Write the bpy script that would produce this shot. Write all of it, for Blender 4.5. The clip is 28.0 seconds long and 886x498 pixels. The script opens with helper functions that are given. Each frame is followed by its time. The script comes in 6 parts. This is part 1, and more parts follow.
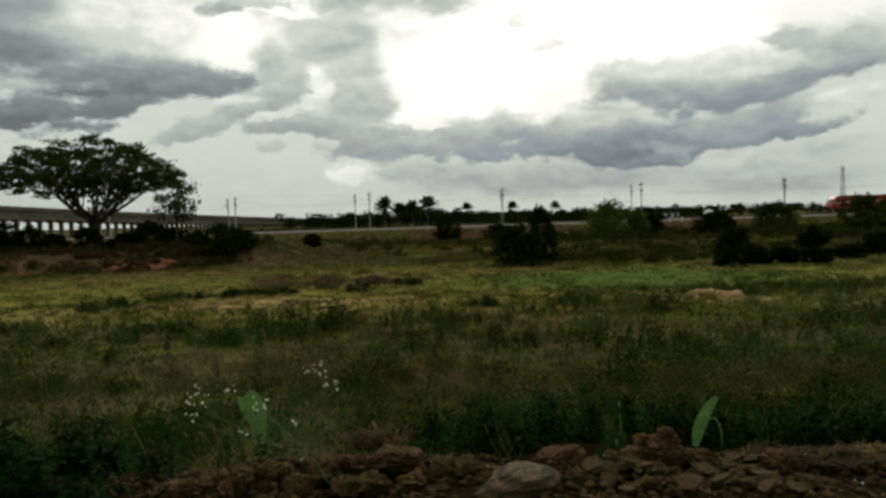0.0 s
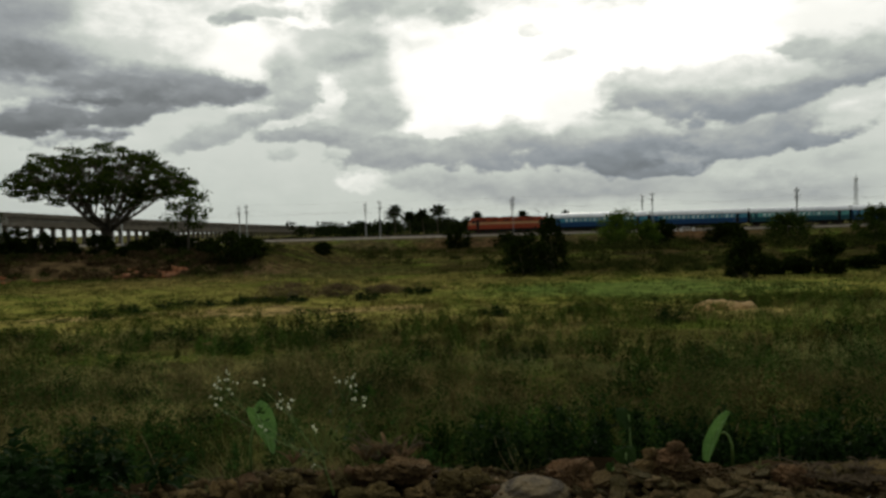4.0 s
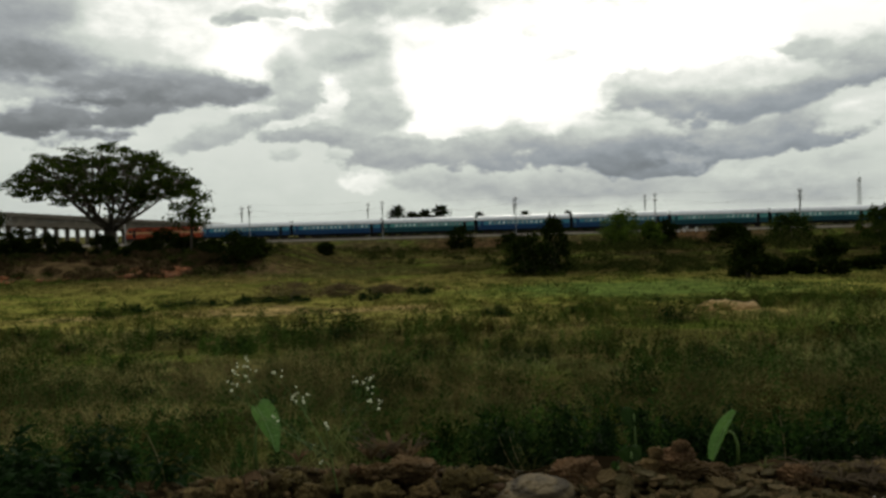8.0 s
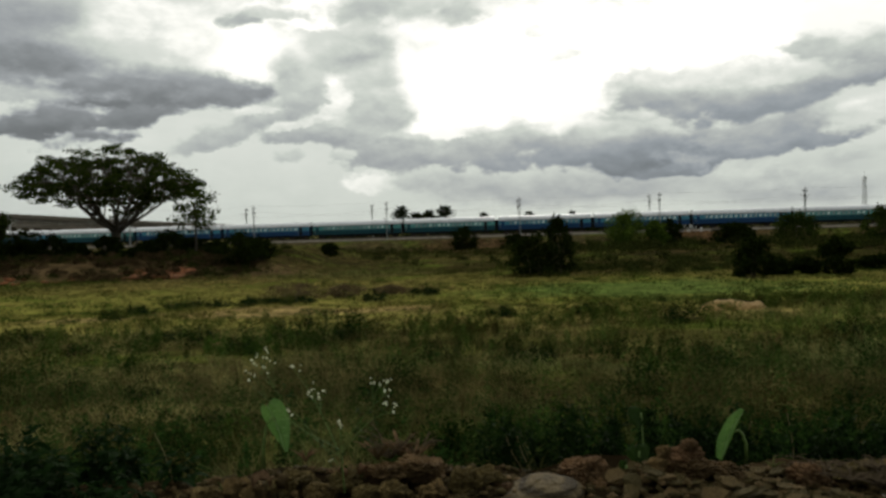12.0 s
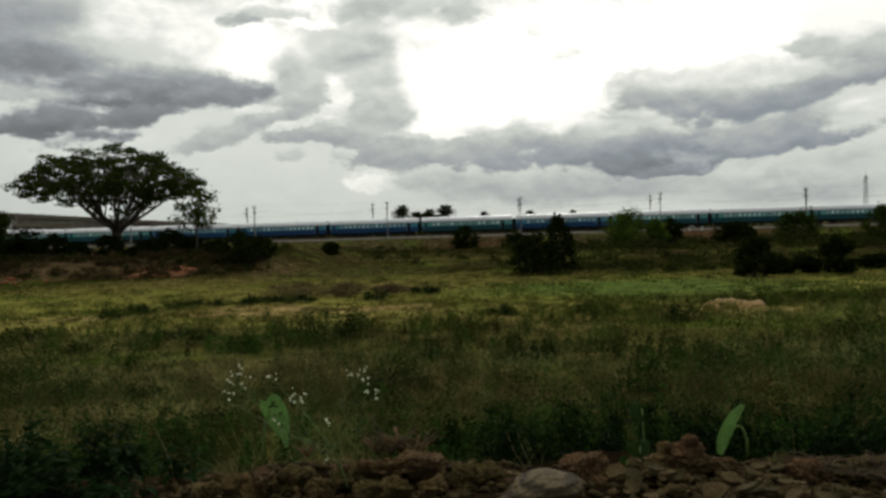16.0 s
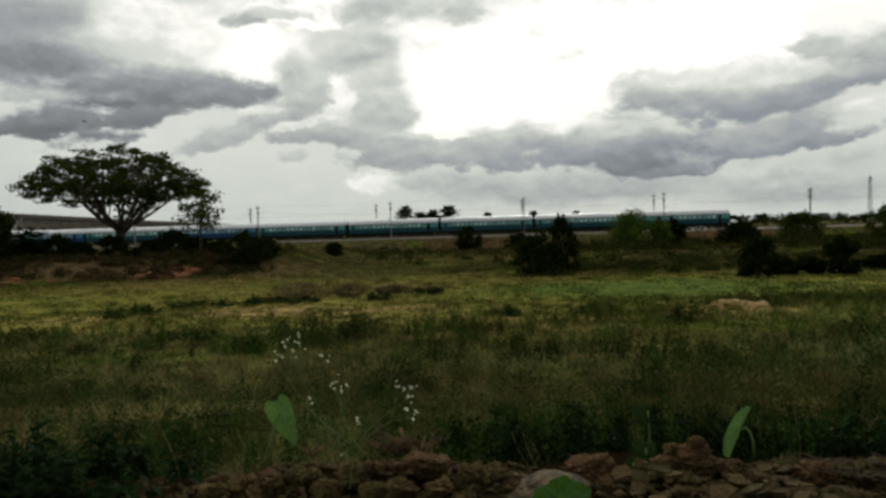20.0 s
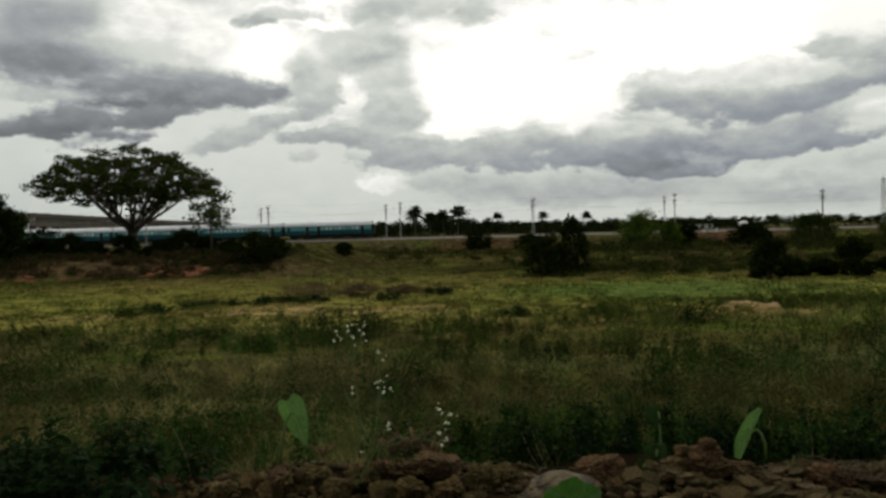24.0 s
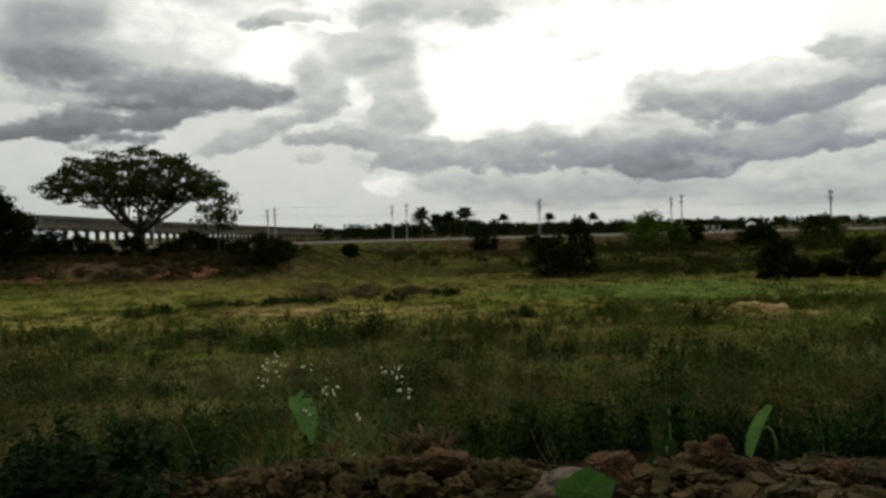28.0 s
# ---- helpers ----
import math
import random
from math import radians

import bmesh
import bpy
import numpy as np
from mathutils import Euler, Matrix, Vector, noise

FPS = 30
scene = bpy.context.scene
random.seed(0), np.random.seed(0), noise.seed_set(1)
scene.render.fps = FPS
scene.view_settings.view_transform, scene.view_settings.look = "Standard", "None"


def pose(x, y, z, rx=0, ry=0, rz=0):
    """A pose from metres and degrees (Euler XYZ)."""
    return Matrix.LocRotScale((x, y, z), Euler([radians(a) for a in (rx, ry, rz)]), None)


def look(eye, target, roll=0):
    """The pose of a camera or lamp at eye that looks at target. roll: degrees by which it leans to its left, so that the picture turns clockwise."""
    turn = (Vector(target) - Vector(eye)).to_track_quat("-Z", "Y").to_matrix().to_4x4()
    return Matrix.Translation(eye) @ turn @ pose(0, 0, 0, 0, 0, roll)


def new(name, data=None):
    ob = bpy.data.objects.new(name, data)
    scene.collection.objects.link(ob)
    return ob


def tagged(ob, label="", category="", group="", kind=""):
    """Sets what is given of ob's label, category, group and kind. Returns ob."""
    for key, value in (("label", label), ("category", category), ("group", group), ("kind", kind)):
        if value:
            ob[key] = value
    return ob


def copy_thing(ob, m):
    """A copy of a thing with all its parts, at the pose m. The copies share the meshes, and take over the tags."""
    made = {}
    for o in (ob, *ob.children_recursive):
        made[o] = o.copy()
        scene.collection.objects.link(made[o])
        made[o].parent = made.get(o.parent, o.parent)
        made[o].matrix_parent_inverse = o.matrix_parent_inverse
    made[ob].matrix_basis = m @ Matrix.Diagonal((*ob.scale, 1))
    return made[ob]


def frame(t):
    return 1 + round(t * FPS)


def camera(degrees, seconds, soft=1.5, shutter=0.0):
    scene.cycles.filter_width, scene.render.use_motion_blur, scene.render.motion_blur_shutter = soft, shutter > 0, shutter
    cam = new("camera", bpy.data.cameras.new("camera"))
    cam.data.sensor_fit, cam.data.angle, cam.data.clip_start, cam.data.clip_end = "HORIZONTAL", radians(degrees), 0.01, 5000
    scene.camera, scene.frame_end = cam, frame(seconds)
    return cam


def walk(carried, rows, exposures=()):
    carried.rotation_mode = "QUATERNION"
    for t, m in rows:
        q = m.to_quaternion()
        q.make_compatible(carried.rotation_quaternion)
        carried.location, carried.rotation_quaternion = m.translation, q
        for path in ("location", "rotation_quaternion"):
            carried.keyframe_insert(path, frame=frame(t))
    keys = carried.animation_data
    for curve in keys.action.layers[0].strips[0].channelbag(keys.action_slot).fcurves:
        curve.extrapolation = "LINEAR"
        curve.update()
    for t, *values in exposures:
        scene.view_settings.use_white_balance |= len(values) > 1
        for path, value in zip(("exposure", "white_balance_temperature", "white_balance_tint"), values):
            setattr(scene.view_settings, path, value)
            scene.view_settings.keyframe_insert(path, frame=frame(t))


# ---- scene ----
cam = camera(64.0, 28.0, soft=2.85)
# seconds, side step, height of the eye, turn to the left, tilt, lean
PATH = [
    (0, 0.013, 1.492, -0.99, -2.49, -1.70),
    (0.5, 0.009, 1.496, -0.80, -2.34, -1.70),
    (1, 0.011, 1.495, -0.70, -2.28, -1.66),
    (1.5, 0.015, 1.507, -0.64, -2.25, -1.59),
    (2, 0.014, 1.509, -0.49, -2.08, -1.56),
    (2.5, 0.010, 1.511, -0.32, -1.84, -1.42),
    (3, 0.007, 1.510, -0.24, -1.77, -1.41),
    (3.5, 0.018, 1.510, -0.23, -1.77, -1.42),
    (5.5, 0.011, 1.506, -0.06, -1.68, -1.40),
    (6, 0.009, 1.502, -0.09, -1.68, -1.42),
    (6.5, 0.006, 1.507, -0.07, -1.73, -1.45),
    (7, 0.009, 1.507, -0.03, -1.74, -1.43),
    (7.5, 0.010, 1.506, -0.02, -1.74, -1.43),
    (8, -0.000, 1.500, -0.00, -1.73, -1.40),
    (8.5, -0.006, 1.502, -0.00, -1.70, -1.41),
    (9, -0.010, 1.499, 0.07, -1.71, -1.46),
    (9.5, -0.006, 1.500, 0.28, -1.67, -1.51),
    (10, -0.004, 1.502, 0.31, -1.67, -1.52),
    (10.5, -0.003, 1.497, 0.32, -1.68, -1.55),
    (11, -0.016, 1.491, 0.29, -1.67, -1.55),
    (11.5, -0.018, 1.486, 0.33, -1.67, -1.55),
    (12, -0.018, 1.491, 0.33, -1.67, -1.55),
    (12.5, -0.007, 1.491, 0.34, -1.68, -1.52),
    (14.5, -0.010, 1.487, 0.36, -1.69, -1.55),
    (15, -0.015, 1.488, 0.37, -1.69, -1.55),
    (15.5, -0.019, 1.472, 0.39, -1.71, -1.54),
    (16, -0.019, 1.469, 0.39, -1.73, -1.55),
    (16.5, -0.018, 1.470, 0.39, -1.74, -1.56),
    (17, -0.007, 1.469, 0.40, -1.74, -1.56),
    (17.5, -0.014, 1.470, 0.39, -1.74, -1.56),
    (18, -0.013, 1.469, 0.40, -1.72, -1.58),
    (18.5, -0.014, 1.468, 0.45, -1.72, -1.57),
    (19, -0.019, 1.473, 0.45, -1.72, -1.57),
    (19.5, -0.033, 1.469, 0.49, -1.72, -1.57),
    (20, -0.035, 1.474, 0.65, -1.68, -1.54),
    (20.5, -0.026, 1.476, 0.74, -1.66, -1.52),
    (21, -0.036, 1.473, 0.84, -1.68, -1.49),
    (21.5, -0.044, 1.468, 1.20, -1.68, -1.46),
    (23.5, -0.037, 1.478, 1.41, -1.64, -1.36),
    (24, -0.042, 1.471, 1.42, -1.64, -1.36),
    (24.5, -0.038, 1.472, 1.47, -1.64, -1.36),
    (25, -0.029, 1.477, 1.62, -1.50, -1.39),
    (25.5, -0.030, 1.474, 1.73, -1.43, -1.39),
    (26, -0.037, 1.473, 1.84, -1.42, -1.35),
    (26.5, -0.036, 1.473, 1.84, -1.42, -1.35),
    (27, -0.037, 1.461, 1.81, -1.42, -1.35),
    (27.5, -0.048, 1.455, 1.83, -1.42, -1.35),
    (28, -0.062, 1.438, 1.92, -1.50, -1.43),
]
walk(cam, [(t, pose(x, 0, z, 90 + tilt, 0, turn) @ pose(0, 0, 0, 0, 0, lean)) for t, x, z, turn, tilt, lean in PATH],
     exposures=[(0, -0.05, 6700, 8.0), (3, -0.05, 6700, 8.0), (6, -0.10, 6700, 8.0), (7, -0.01, 6700, 8.0), (8, 0.07, 6700, 8.0), (15, 0.04, 6700, 9.0), (22, 0.02, 6700, 9.5), (28, 0.0, 6700, 10.0)])

# ---- sky and sun ----
SUN_TURN, SUN_RISE = 8.0, 22.0     # degrees to the right of +y, degrees above the horizon
world = bpy.data.worlds.new("cloudy_sky")
scene.world = world
world.use_nodes = True
WN, WL = world.node_tree.nodes, world.node_tree.links
WN.clear()


def wnode(kind, operation=None):
    n = WN.new(kind)
    if operation:
        n.operation = operation
    return n


def wmath(op, a, b=None, c=None):
    n = wnode("ShaderNodeMath", op)
    for i, v in enumerate((a, b, c)):
        if v is None:
            continue
        if isinstance(v, (int, float)):
            n.inputs[i].default_value = v
        else:
            WL.new(v, n.inputs[i])
    return n.outputs[0]


def wvec(op, a, b=None, c=None):
    n = wnode("ShaderNodeVectorMath", op)
    for i, v in enumerate((a, b, c)):
        if v is None:
            continue
        if isinstance(v, tuple):
            n.inputs[i].default_value = v
        else:
            WL.new(v, n.inputs[i])
    return n.outputs["Value"] if op in ("LENGTH", "DOT_PRODUCT") else n.outputs[0]


def wrange(v, a, b, lo=0.0, hi=1.0):
    n = wnode("ShaderNodeMapRange")
    n.interpolation_type = "SMOOTHSTEP"
    for i, x in enumerate((v, a, b, lo, hi)):
        if isinstance(x, (int, float)):
            n.inputs[i].default_value = x
        else:
            WL.new(x, n.inputs[i])
    return n.outputs[0]


def wblend(f, a, b):
    n = wnode("ShaderNodeMix")
    for i, x in ((0, f), (2, a), (3, b)):
        if isinstance(x, (int, float)):
            n.inputs[i].default_value = x
        else:
            WL.new(x, n.inputs[i])
    return n.outputs[0]


def wnoise(vec, scale, detail, rough=0.55):
    n = wnode("ShaderNodeTexNoise")
    n.inputs["Scale"].default_value, n.inputs["Detail"].default_value, n.inputs["Roughness"].default_value = scale, detail, rough
    WL.new(vec, n.inputs["Vector"])
    return n


way = wnode("ShaderNodeTexCoord").outputs["Generated"]
split = wnode("ShaderNodeSeparateXYZ")
WL.new(way, split.inputs[0])
turn = wmath("MULTIPLY", wmath("ARCTAN2", split.outputs[0], split.outputs[1]), 57.2958)
rise = wmath("MULTIPLY", wmath("ARCSINE", split.outputs[2]), 57.2958)
join = wnode("ShaderNodeCombineXYZ")
WL.new(turn, join.inputs[0])
WL.new(rise, join.inputs[1])
flat = join.outputs[0]
# the air bends the outlines of the clouds at three sizes
big = wnoise(wvec("MULTIPLY", flat, (0.09, 0.16, 1)), 1.0, 3)
small = wnoise(wvec("MULTIPLY", flat, (0.32, 0.5, 1)), 1.0, 7, 0.62)
bend = wvec("MULTIPLY", wvec("SUBTRACT", big.outputs["Color"], (0.5, 0.5, 0.5)), (1.6, 0.7, 0))
bend2 = wvec("MULTIPLY", wvec("SUBTRACT", small.outputs["Color"], (0.5, 0.5, 0.5)), (3.0, 1.7, 0))
place = wvec("ADD", wvec("ADD", flat, bend), bend2)
rag = wmath("SUBTRACT", wnoise(wvec("MULTIPLY", flat, (0.36, 0.62, 1)), 1.0, 6, 0.58).outputs[0], 0.5)
toward_sun = wvec("ADD", flat, (0.22, 0.62, 0))
rag_up = wmath("SUBTRACT", wnoise(wvec("MULTIPLY", toward_sun, (0.36, 0.62, 1)), 1.0, 6, 0.58).outputs[0], 0.5)
soft_up = wnoise(wvec("MULTIPLY", wvec("ADD", flat, (0.5, 1.3, 0)), (0.14, 0.26, 1)), 1.0, 3).outputs[0]
soft_here = wnoise(wvec("MULTIPLY", flat, (0.14, 0.26, 1)), 1.0, 3).outputs[0]
# thinner cloud on the sun's side is lit, thicker cloud is in its own shade
relief = wmath("MULTIPLY_ADD", wmath("SUBTRACT", rag, rag_up), 1.7, wmath("MULTIPLY", wmath("SUBTRACT", soft_here, soft_up), 0.7))
sun_way = Vector((math.sin(radians(SUN_TURN)) * math.cos(radians(SUN_RISE)), math.cos(radians(SUN_TURN)) * math.cos(radians(SUN_RISE)), math.sin(radians(SUN_RISE))))
near_sun = wvec("DOT_PRODUCT", way, tuple(sun_way))
# veil of high cloud: bright round the sun, dull away from it
light = wrange(near_sun, -0.1, 0.95, 0.26, 0.72)
light = wblend(wrange(rise, 19.0, 48.0), light, wrange(near_sun, -0.5, 0.8, 0.45, 1.15))
light = wmath("MULTIPLY", light, wrange(rise, 0.0, 9.0, 0.83, 0.96))
light = wmath("ADD", light, wmath("MULTIPLY", rag, 0.12))
billow = wmath("MULTIPLY_ADD", wmath("SUBTRACT", small.outputs[0], 0.5), 0.8, wmath("MULTIPLY", rag, 0.9))
# turn, rise, half width, half height, slope (degrees), light of its top, light of its base, softness of its edge
WHITE_CLOUDS = [
    (6.7, 12.8, 13.16, 6.36, 2, 1.3, 1.25, 0.7), (20.3, 14.4, 12.93, 3.77, -1, 1.3, 1.2, 0.8), (29.6, 14.0, 5.52, 2.19, -9, 1.05, 0.95, 0.9), (-1.1, 9.7, 3.63, 2.63, -1, 1.2, 1.1, 0.7),
    (-15.1, 14.3, 5.07, 4.29, 2, 1.15, 1.05, 0.8), (-9.8, 17.1, 4.83, 1.82, 1, 1.15, 1.1, 0.7), (-23.7, 16.1, 3.44, 2.29, 5, 1.0, 0.85, 1.0), (-19.6, 15.3, 3.23, 2.77, 4, 1.0, 0.9, 1.0),
    (-5.6, 3.9, 2.8, 0.99, -1, 0.9, 0.76, 0.7), (-8.3, 11.1, 2.0, 2.15, 0, 1.0, 0.9, 0.8), (-0.9, 15.7, 4.07, 2.5, -1, 1.0, 0.95, 0.9)]
LEFT_BANK = [
    (-30.3, 15.6, 5.12, 2.17, 7, 0.41, 0.33, 1.0), (-29.8, 12.8, 6.79, 2.12, -1, 0.34, 0.21, 0.95), (-19.7, 12.0, 5.15, 1.41, -10, 0.72, 0.36, 1.0), (-23.3, 10.7, 10.47, 1.86, 0, 0.34, 0.19, 0.75),
    (-16.9, 10.7, 4.81, 1.41, 8, 0.34, 0.24, 0.8), (-28.9, 8.2, 6.17, 1.16, 7, 0.27, 0.17, 0.6), (-23.8, 8.7, 4.25, 0.8, 10, 0.25, 0.2, 0.7), (-26.8, 7.2, 2.95, 0.71, 11, 0.27, 0.21, 0.8),
    (-30.2, 10.1, 5.43, 0.65, 1, 0.56, 0.48, 1.0)]
MIDDLE_CLOUDS = [
    (-15.5, 16.3, 2.61, 0.72, 3, 0.6, 0.44, 0.85), (-12.5, 16.8, 2.59, 0.56, 2, 0.7, 0.59, 0.85), (-4.5, 17.0, 6.27, 1.47, 0, 0.6, 0.5, 0.85), (0.9, 17.1, 3.61, 1.47, -2, 0.66, 0.54, 0.85),
    (-7.3, 14.2, 4.25, 2.34, 19, 0.66, 0.52, 0.75), (-12.2, 12.3, 1.74, 2.53, 1, 0.66, 0.52, 0.85), (-10.9, 10.8, 2.64, 2.34, 10, 0.6, 0.48, 0.85), (-5.2, 10.4, 3.6, 3.39, -1, 0.64, 0.52, 0.65),
    (-13.6, 9.1, 3.89, 1.19, 10, 0.53, 0.44, 0.75), (-11.0, 7.9, 4.82, 0.96, 0, 0.55, 0.37, 0.65), (-6.6, 7.2, 7.58, 1.07, -5, 0.53, 0.37, 0.65), (-3.5, 5.9, 5.88, 1.3, -1, 0.47, 0.37, 0.65)]
MIDDLE_CLOUDS += [
    (-6.6, 6.6, 2.69, 1.07, -1, 0.49, 0.4, 0.75), (0.6, 3.8, 6.8, 1.27, -2, 0.55, 0.48, 0.85), (-19.7, 6.8, 2.4, 0.82, 23, 0.52, 0.44, 0.8), (-17.2, 7.8, 3.16, 0.92, 15, 0.54, 0.42, 0.7),
    (-14.7, 8.7, 2.67, 0.85, 13, 0.55, 0.45, 0.7), (-12.2, 6.1, 1.31, 0.57, 0, 0.56, 0.5, 0.9)]
RIGHT_BANK = [
    (9.6, 3.1, 14.73, 1.79, 0, 0.47, 0.41, 1.0), (25.9, 3.0, 8.77, 2.53, 1, 0.53, 0.45, 1.0), (2.5, 6.4, 4.98, 1.61, 2, 0.56, 0.4, 0.7), (6.5, 7.1, 5.81, 1.77, 2, 0.66, 0.4, 0.7),
    (14.0, 6.8, 4.7, 2.16, -3, 0.7, 0.45, 0.9), (10.1, 5.5, 11.31, 1.15, 1, 0.4, 0.31, 0.7), (17.7, 5.4, 8.57, 1.8, 3, 0.36, 0.21, 0.6), (18.1, 4.0, 2.86, 0.6, 1, 0.27, 0.24, 0.7),
    (23.7, 6.4, 7.51, 1.65, 11, 0.5, 0.33, 0.8), (15.3, 10.0, 4.01, 1.94, -4, 0.7, 0.42, 0.5), (19.8, 9.6, 7.39, 2.06, -3, 0.78, 0.36, 0.6), (16.6, 8.9, 4.99, 1.18, -2, 0.44, 0.34, 0.8)]
RIGHT_BANK += [
    (23.4, 8.5, 6.79, 1.47, 5, 0.45, 0.29, 0.8), (28.8, 9.7, 5.82, 1.09, 4, 0.55, 0.32, 0.8), (23.4, 10.9, 4.59, 1.11, -6, 0.92, 0.7, 0.9), (27.8, 12.1, 2.49, 1.21, -8, 0.62, 0.5, 0.8),
    (30.9, 11.4, 2.98, 1.49, -3, 0.62, 0.43, 0.8), (25.9, 5.4, 5.45, 0.65, 9, 0.36, 0.3, 0.7), (7.4, 15.2, 1.51, 0.62, -3, 0.98, 0.9, 0.9), (10.0, 13.3, 2.1, 0.63, 4, 0.95, 0.85, 0.9)]
LIGHT_GAPS = [
    (-0.8, 12.7, 3.4, 4.28, -1, 1.2, 1.1, 1.0), (-2.1, 15.3, 2.71, 2.09, -1, 1.0, 0.95, 1.0), (10.1, 9.7, 3.9, 2.19, 17, 1.1, 1.0, 1.0), (30.5, 7.7, 2.99, 0.92, 5, 0.8, 0.64, 0.9),
    (14.4, 8.2, 3.4, 0.6, -4, 0.66, 0.58, 0.9), (-8.6, 10.8, 0.98, 1.54, 19, 1.0, 0.9, 0.8), (-10.1, 9.1, 2.67, 0.43, 20, 0.88, 0.78, 0.8), (-12.7, 8.4, 2.18, 0.43, 8, 0.82, 0.68, 0.8),
    (-15.3, 9.3, 2.98, 0.38, 7, 0.8, 0.7, 0.8), (-8.0, 6.2, 1.25, 0.53, -1, 0.68, 0.6, 0.8), (23.3, 3.8, 3.43, 0.83, 5, 0.66, 0.55, 1.0), (29.5, 4.5, 3.07, 1.02, 5, 0.64, 0.52, 1.0)]
LIGHT_GAPS += [
    (0.2, 7.5, 1.82, 0.8, -2, 1.05, 0.95, 0.8)]
for cx, cy, rx, ry, slope, top, base, soft_edge in WHITE_CLOUDS + LEFT_BANK + MIDDLE_CLOUDS + RIGHT_BANK + LIGHT_GAPS:
    own = wnode("ShaderNodeMapping")
    own.vector_type = "TEXTURE"
    # each cloud is laid over the light behind it
    WL.new(wvec("MULTIPLY_ADD", light, (1e-6, 1e-6, 0), place), own.inputs[0])
    own.inputs[1].default_value, own.inputs[2].default_value, own.inputs[3].default_value = (cx, cy, 0), (0, 0, radians(slope)), (rx, ry, 1)
    q = own.outputs[0]
    part_q = wnode("ShaderNodeSeparateXYZ")
    WL.new(q, part_q.inputs[0])
    ragged = min(2.3, (1.9 if soft_edge < 0.9 else 1.3) * (1.2 / ry) ** 0.5)
    inside = wmath("MULTIPLY_ADD", rag, ragged, wmath("SUBTRACT", 1.10, wvec("LENGTH", q)))
    # tops melt into the light, bases end more sharply
    mask = wrange(inside, 0.0, wrange(part_q.outputs[1], -0.7, 0.6, soft_edge * 0.6, soft_edge * 1.05))
    shade = wrange(wmath("MULTIPLY_ADD", billow, 0.5, part_q.outputs[1]), -0.75, 0.9, base, top)
    shade = wmath("MULTIPLY", shade, wmath("MULTIPLY_ADD", relief, 0.05 if top > 1.0 else 0.36, 1.0))
    light = wblend(mask, light, shade)
tint = wnode("ShaderNodeValToRGB")
WL.new(wmath("MULTIPLY", light, 0.7), tint.inputs[0])
ramp = tint.color_ramp
ramp.elements[0].position, ramp.elements[0].color = 0.0, (0.0, 0.0, 0.0, 1)
ramp.elements[1].position, ramp.elements[1].color = 1.0, (1.43, 1.43, 1.42, 1)
for at, col in ((0.14, (0.182, 0.199, 0.212)), (0.25, (0.324, 0.349, 0.372)), (0.42, (0.568, 0.612, 0.582)), (0.70, (0.995, 1.0, 0.968))):
    ramp.elements.new(at).color = (*col, 1)
blue = wnode("ShaderNodeTexSky")
blue.sky_type, blue.sun_disc, blue.sun_elevation, blue.sun_rotation = "NISHITA", False, radians(SUN_RISE), radians(SUN_TURN)
blue_dim = wvec("MULTIPLY", blue.outputs[0], (0.0004, 0.0004, 0.0004))
# the low bank beside the sun lets more blue through
cool = wmath("MULTIPLY", wrange(turn, -8.0, 8.0), wmath("SUBTRACT", 1.0, wmath("MAXIMUM", wrange(rise, 7.0, 12.0), wrange(light, 0.28, 0.44))))
cast = wnode("ShaderNodeCombineXYZ")
for slot, amount in enumerate((-0.05, -0.005, 0.045)):
    WL.new(wmath("MULTIPLY_ADD", cool, amount, 1.0), cast.inputs[slot])
back = wnode("ShaderNodeBackground")
WL.new(wvec("ADD", wvec("MULTIPLY", tint.outputs[0], cast.outputs[0]), blue_dim), back.inputs[0])
back.inputs[1].default_value = 1.0
WL.new(back.outputs[0], wnode("ShaderNodeOutputWorld").inputs[0])

sun = new("sun", bpy.data.lights.new("sun", "SUN"))
sun.data.energy, sun.data.angle, sun.data.color = 1.05, radians(16), (1.0, 0.95, 0.87)
sun.matrix_world = look(sun_way * 100, (0, 0, 0))

# ---- materials ----
def link_mat(name):
    m = bpy.data.materials.new(name)
    m.use_nodes = True
    nodes, links = m.node_tree.nodes, m.node_tree.links
    return m, nodes, links, nodes["Principled BSDF"]


def mixcol(nodes, links, f, a, b, mode="MIX"):
    n = nodes.new("ShaderNodeMix")
    n.data_type, n.blend_type = "RGBA", mode
    for i, x in ((0, f), (6, a), (7, b)):
        if isinstance(x, (int, float)):
            n.inputs[i].default_value = x
        elif isinstance(x, tuple):
            n.inputs[i].default_value = (*x, 1)
        else:
            links.new(x, n.inputs[i])
    return n.outputs[2]


def mnoise(nodes, links, vec, scale, detail=4, rough=0.6):
    n = nodes.new("ShaderNodeTexNoise")
    n.inputs["Scale"].default_value, n.inputs["Detail"].default_value, n.inputs["Roughness"].default_value = scale, detail, rough
    links.new(vec, n.inputs["Vector"])
    return n.outputs[0]


def mrange(nodes, links, v, a, b, lo=0.0, hi=1.0):
    n = nodes.new("ShaderNodeMapRange")
    n.interpolation_type = "SMOOTHSTEP"
    for i, x in enumerate((v, a, b, lo, hi)):
        if isinstance(x, (int, float)):
            n.inputs[i].default_value = x
        else:
            links.new(x, n.inputs[i])
    return n.outputs[0]


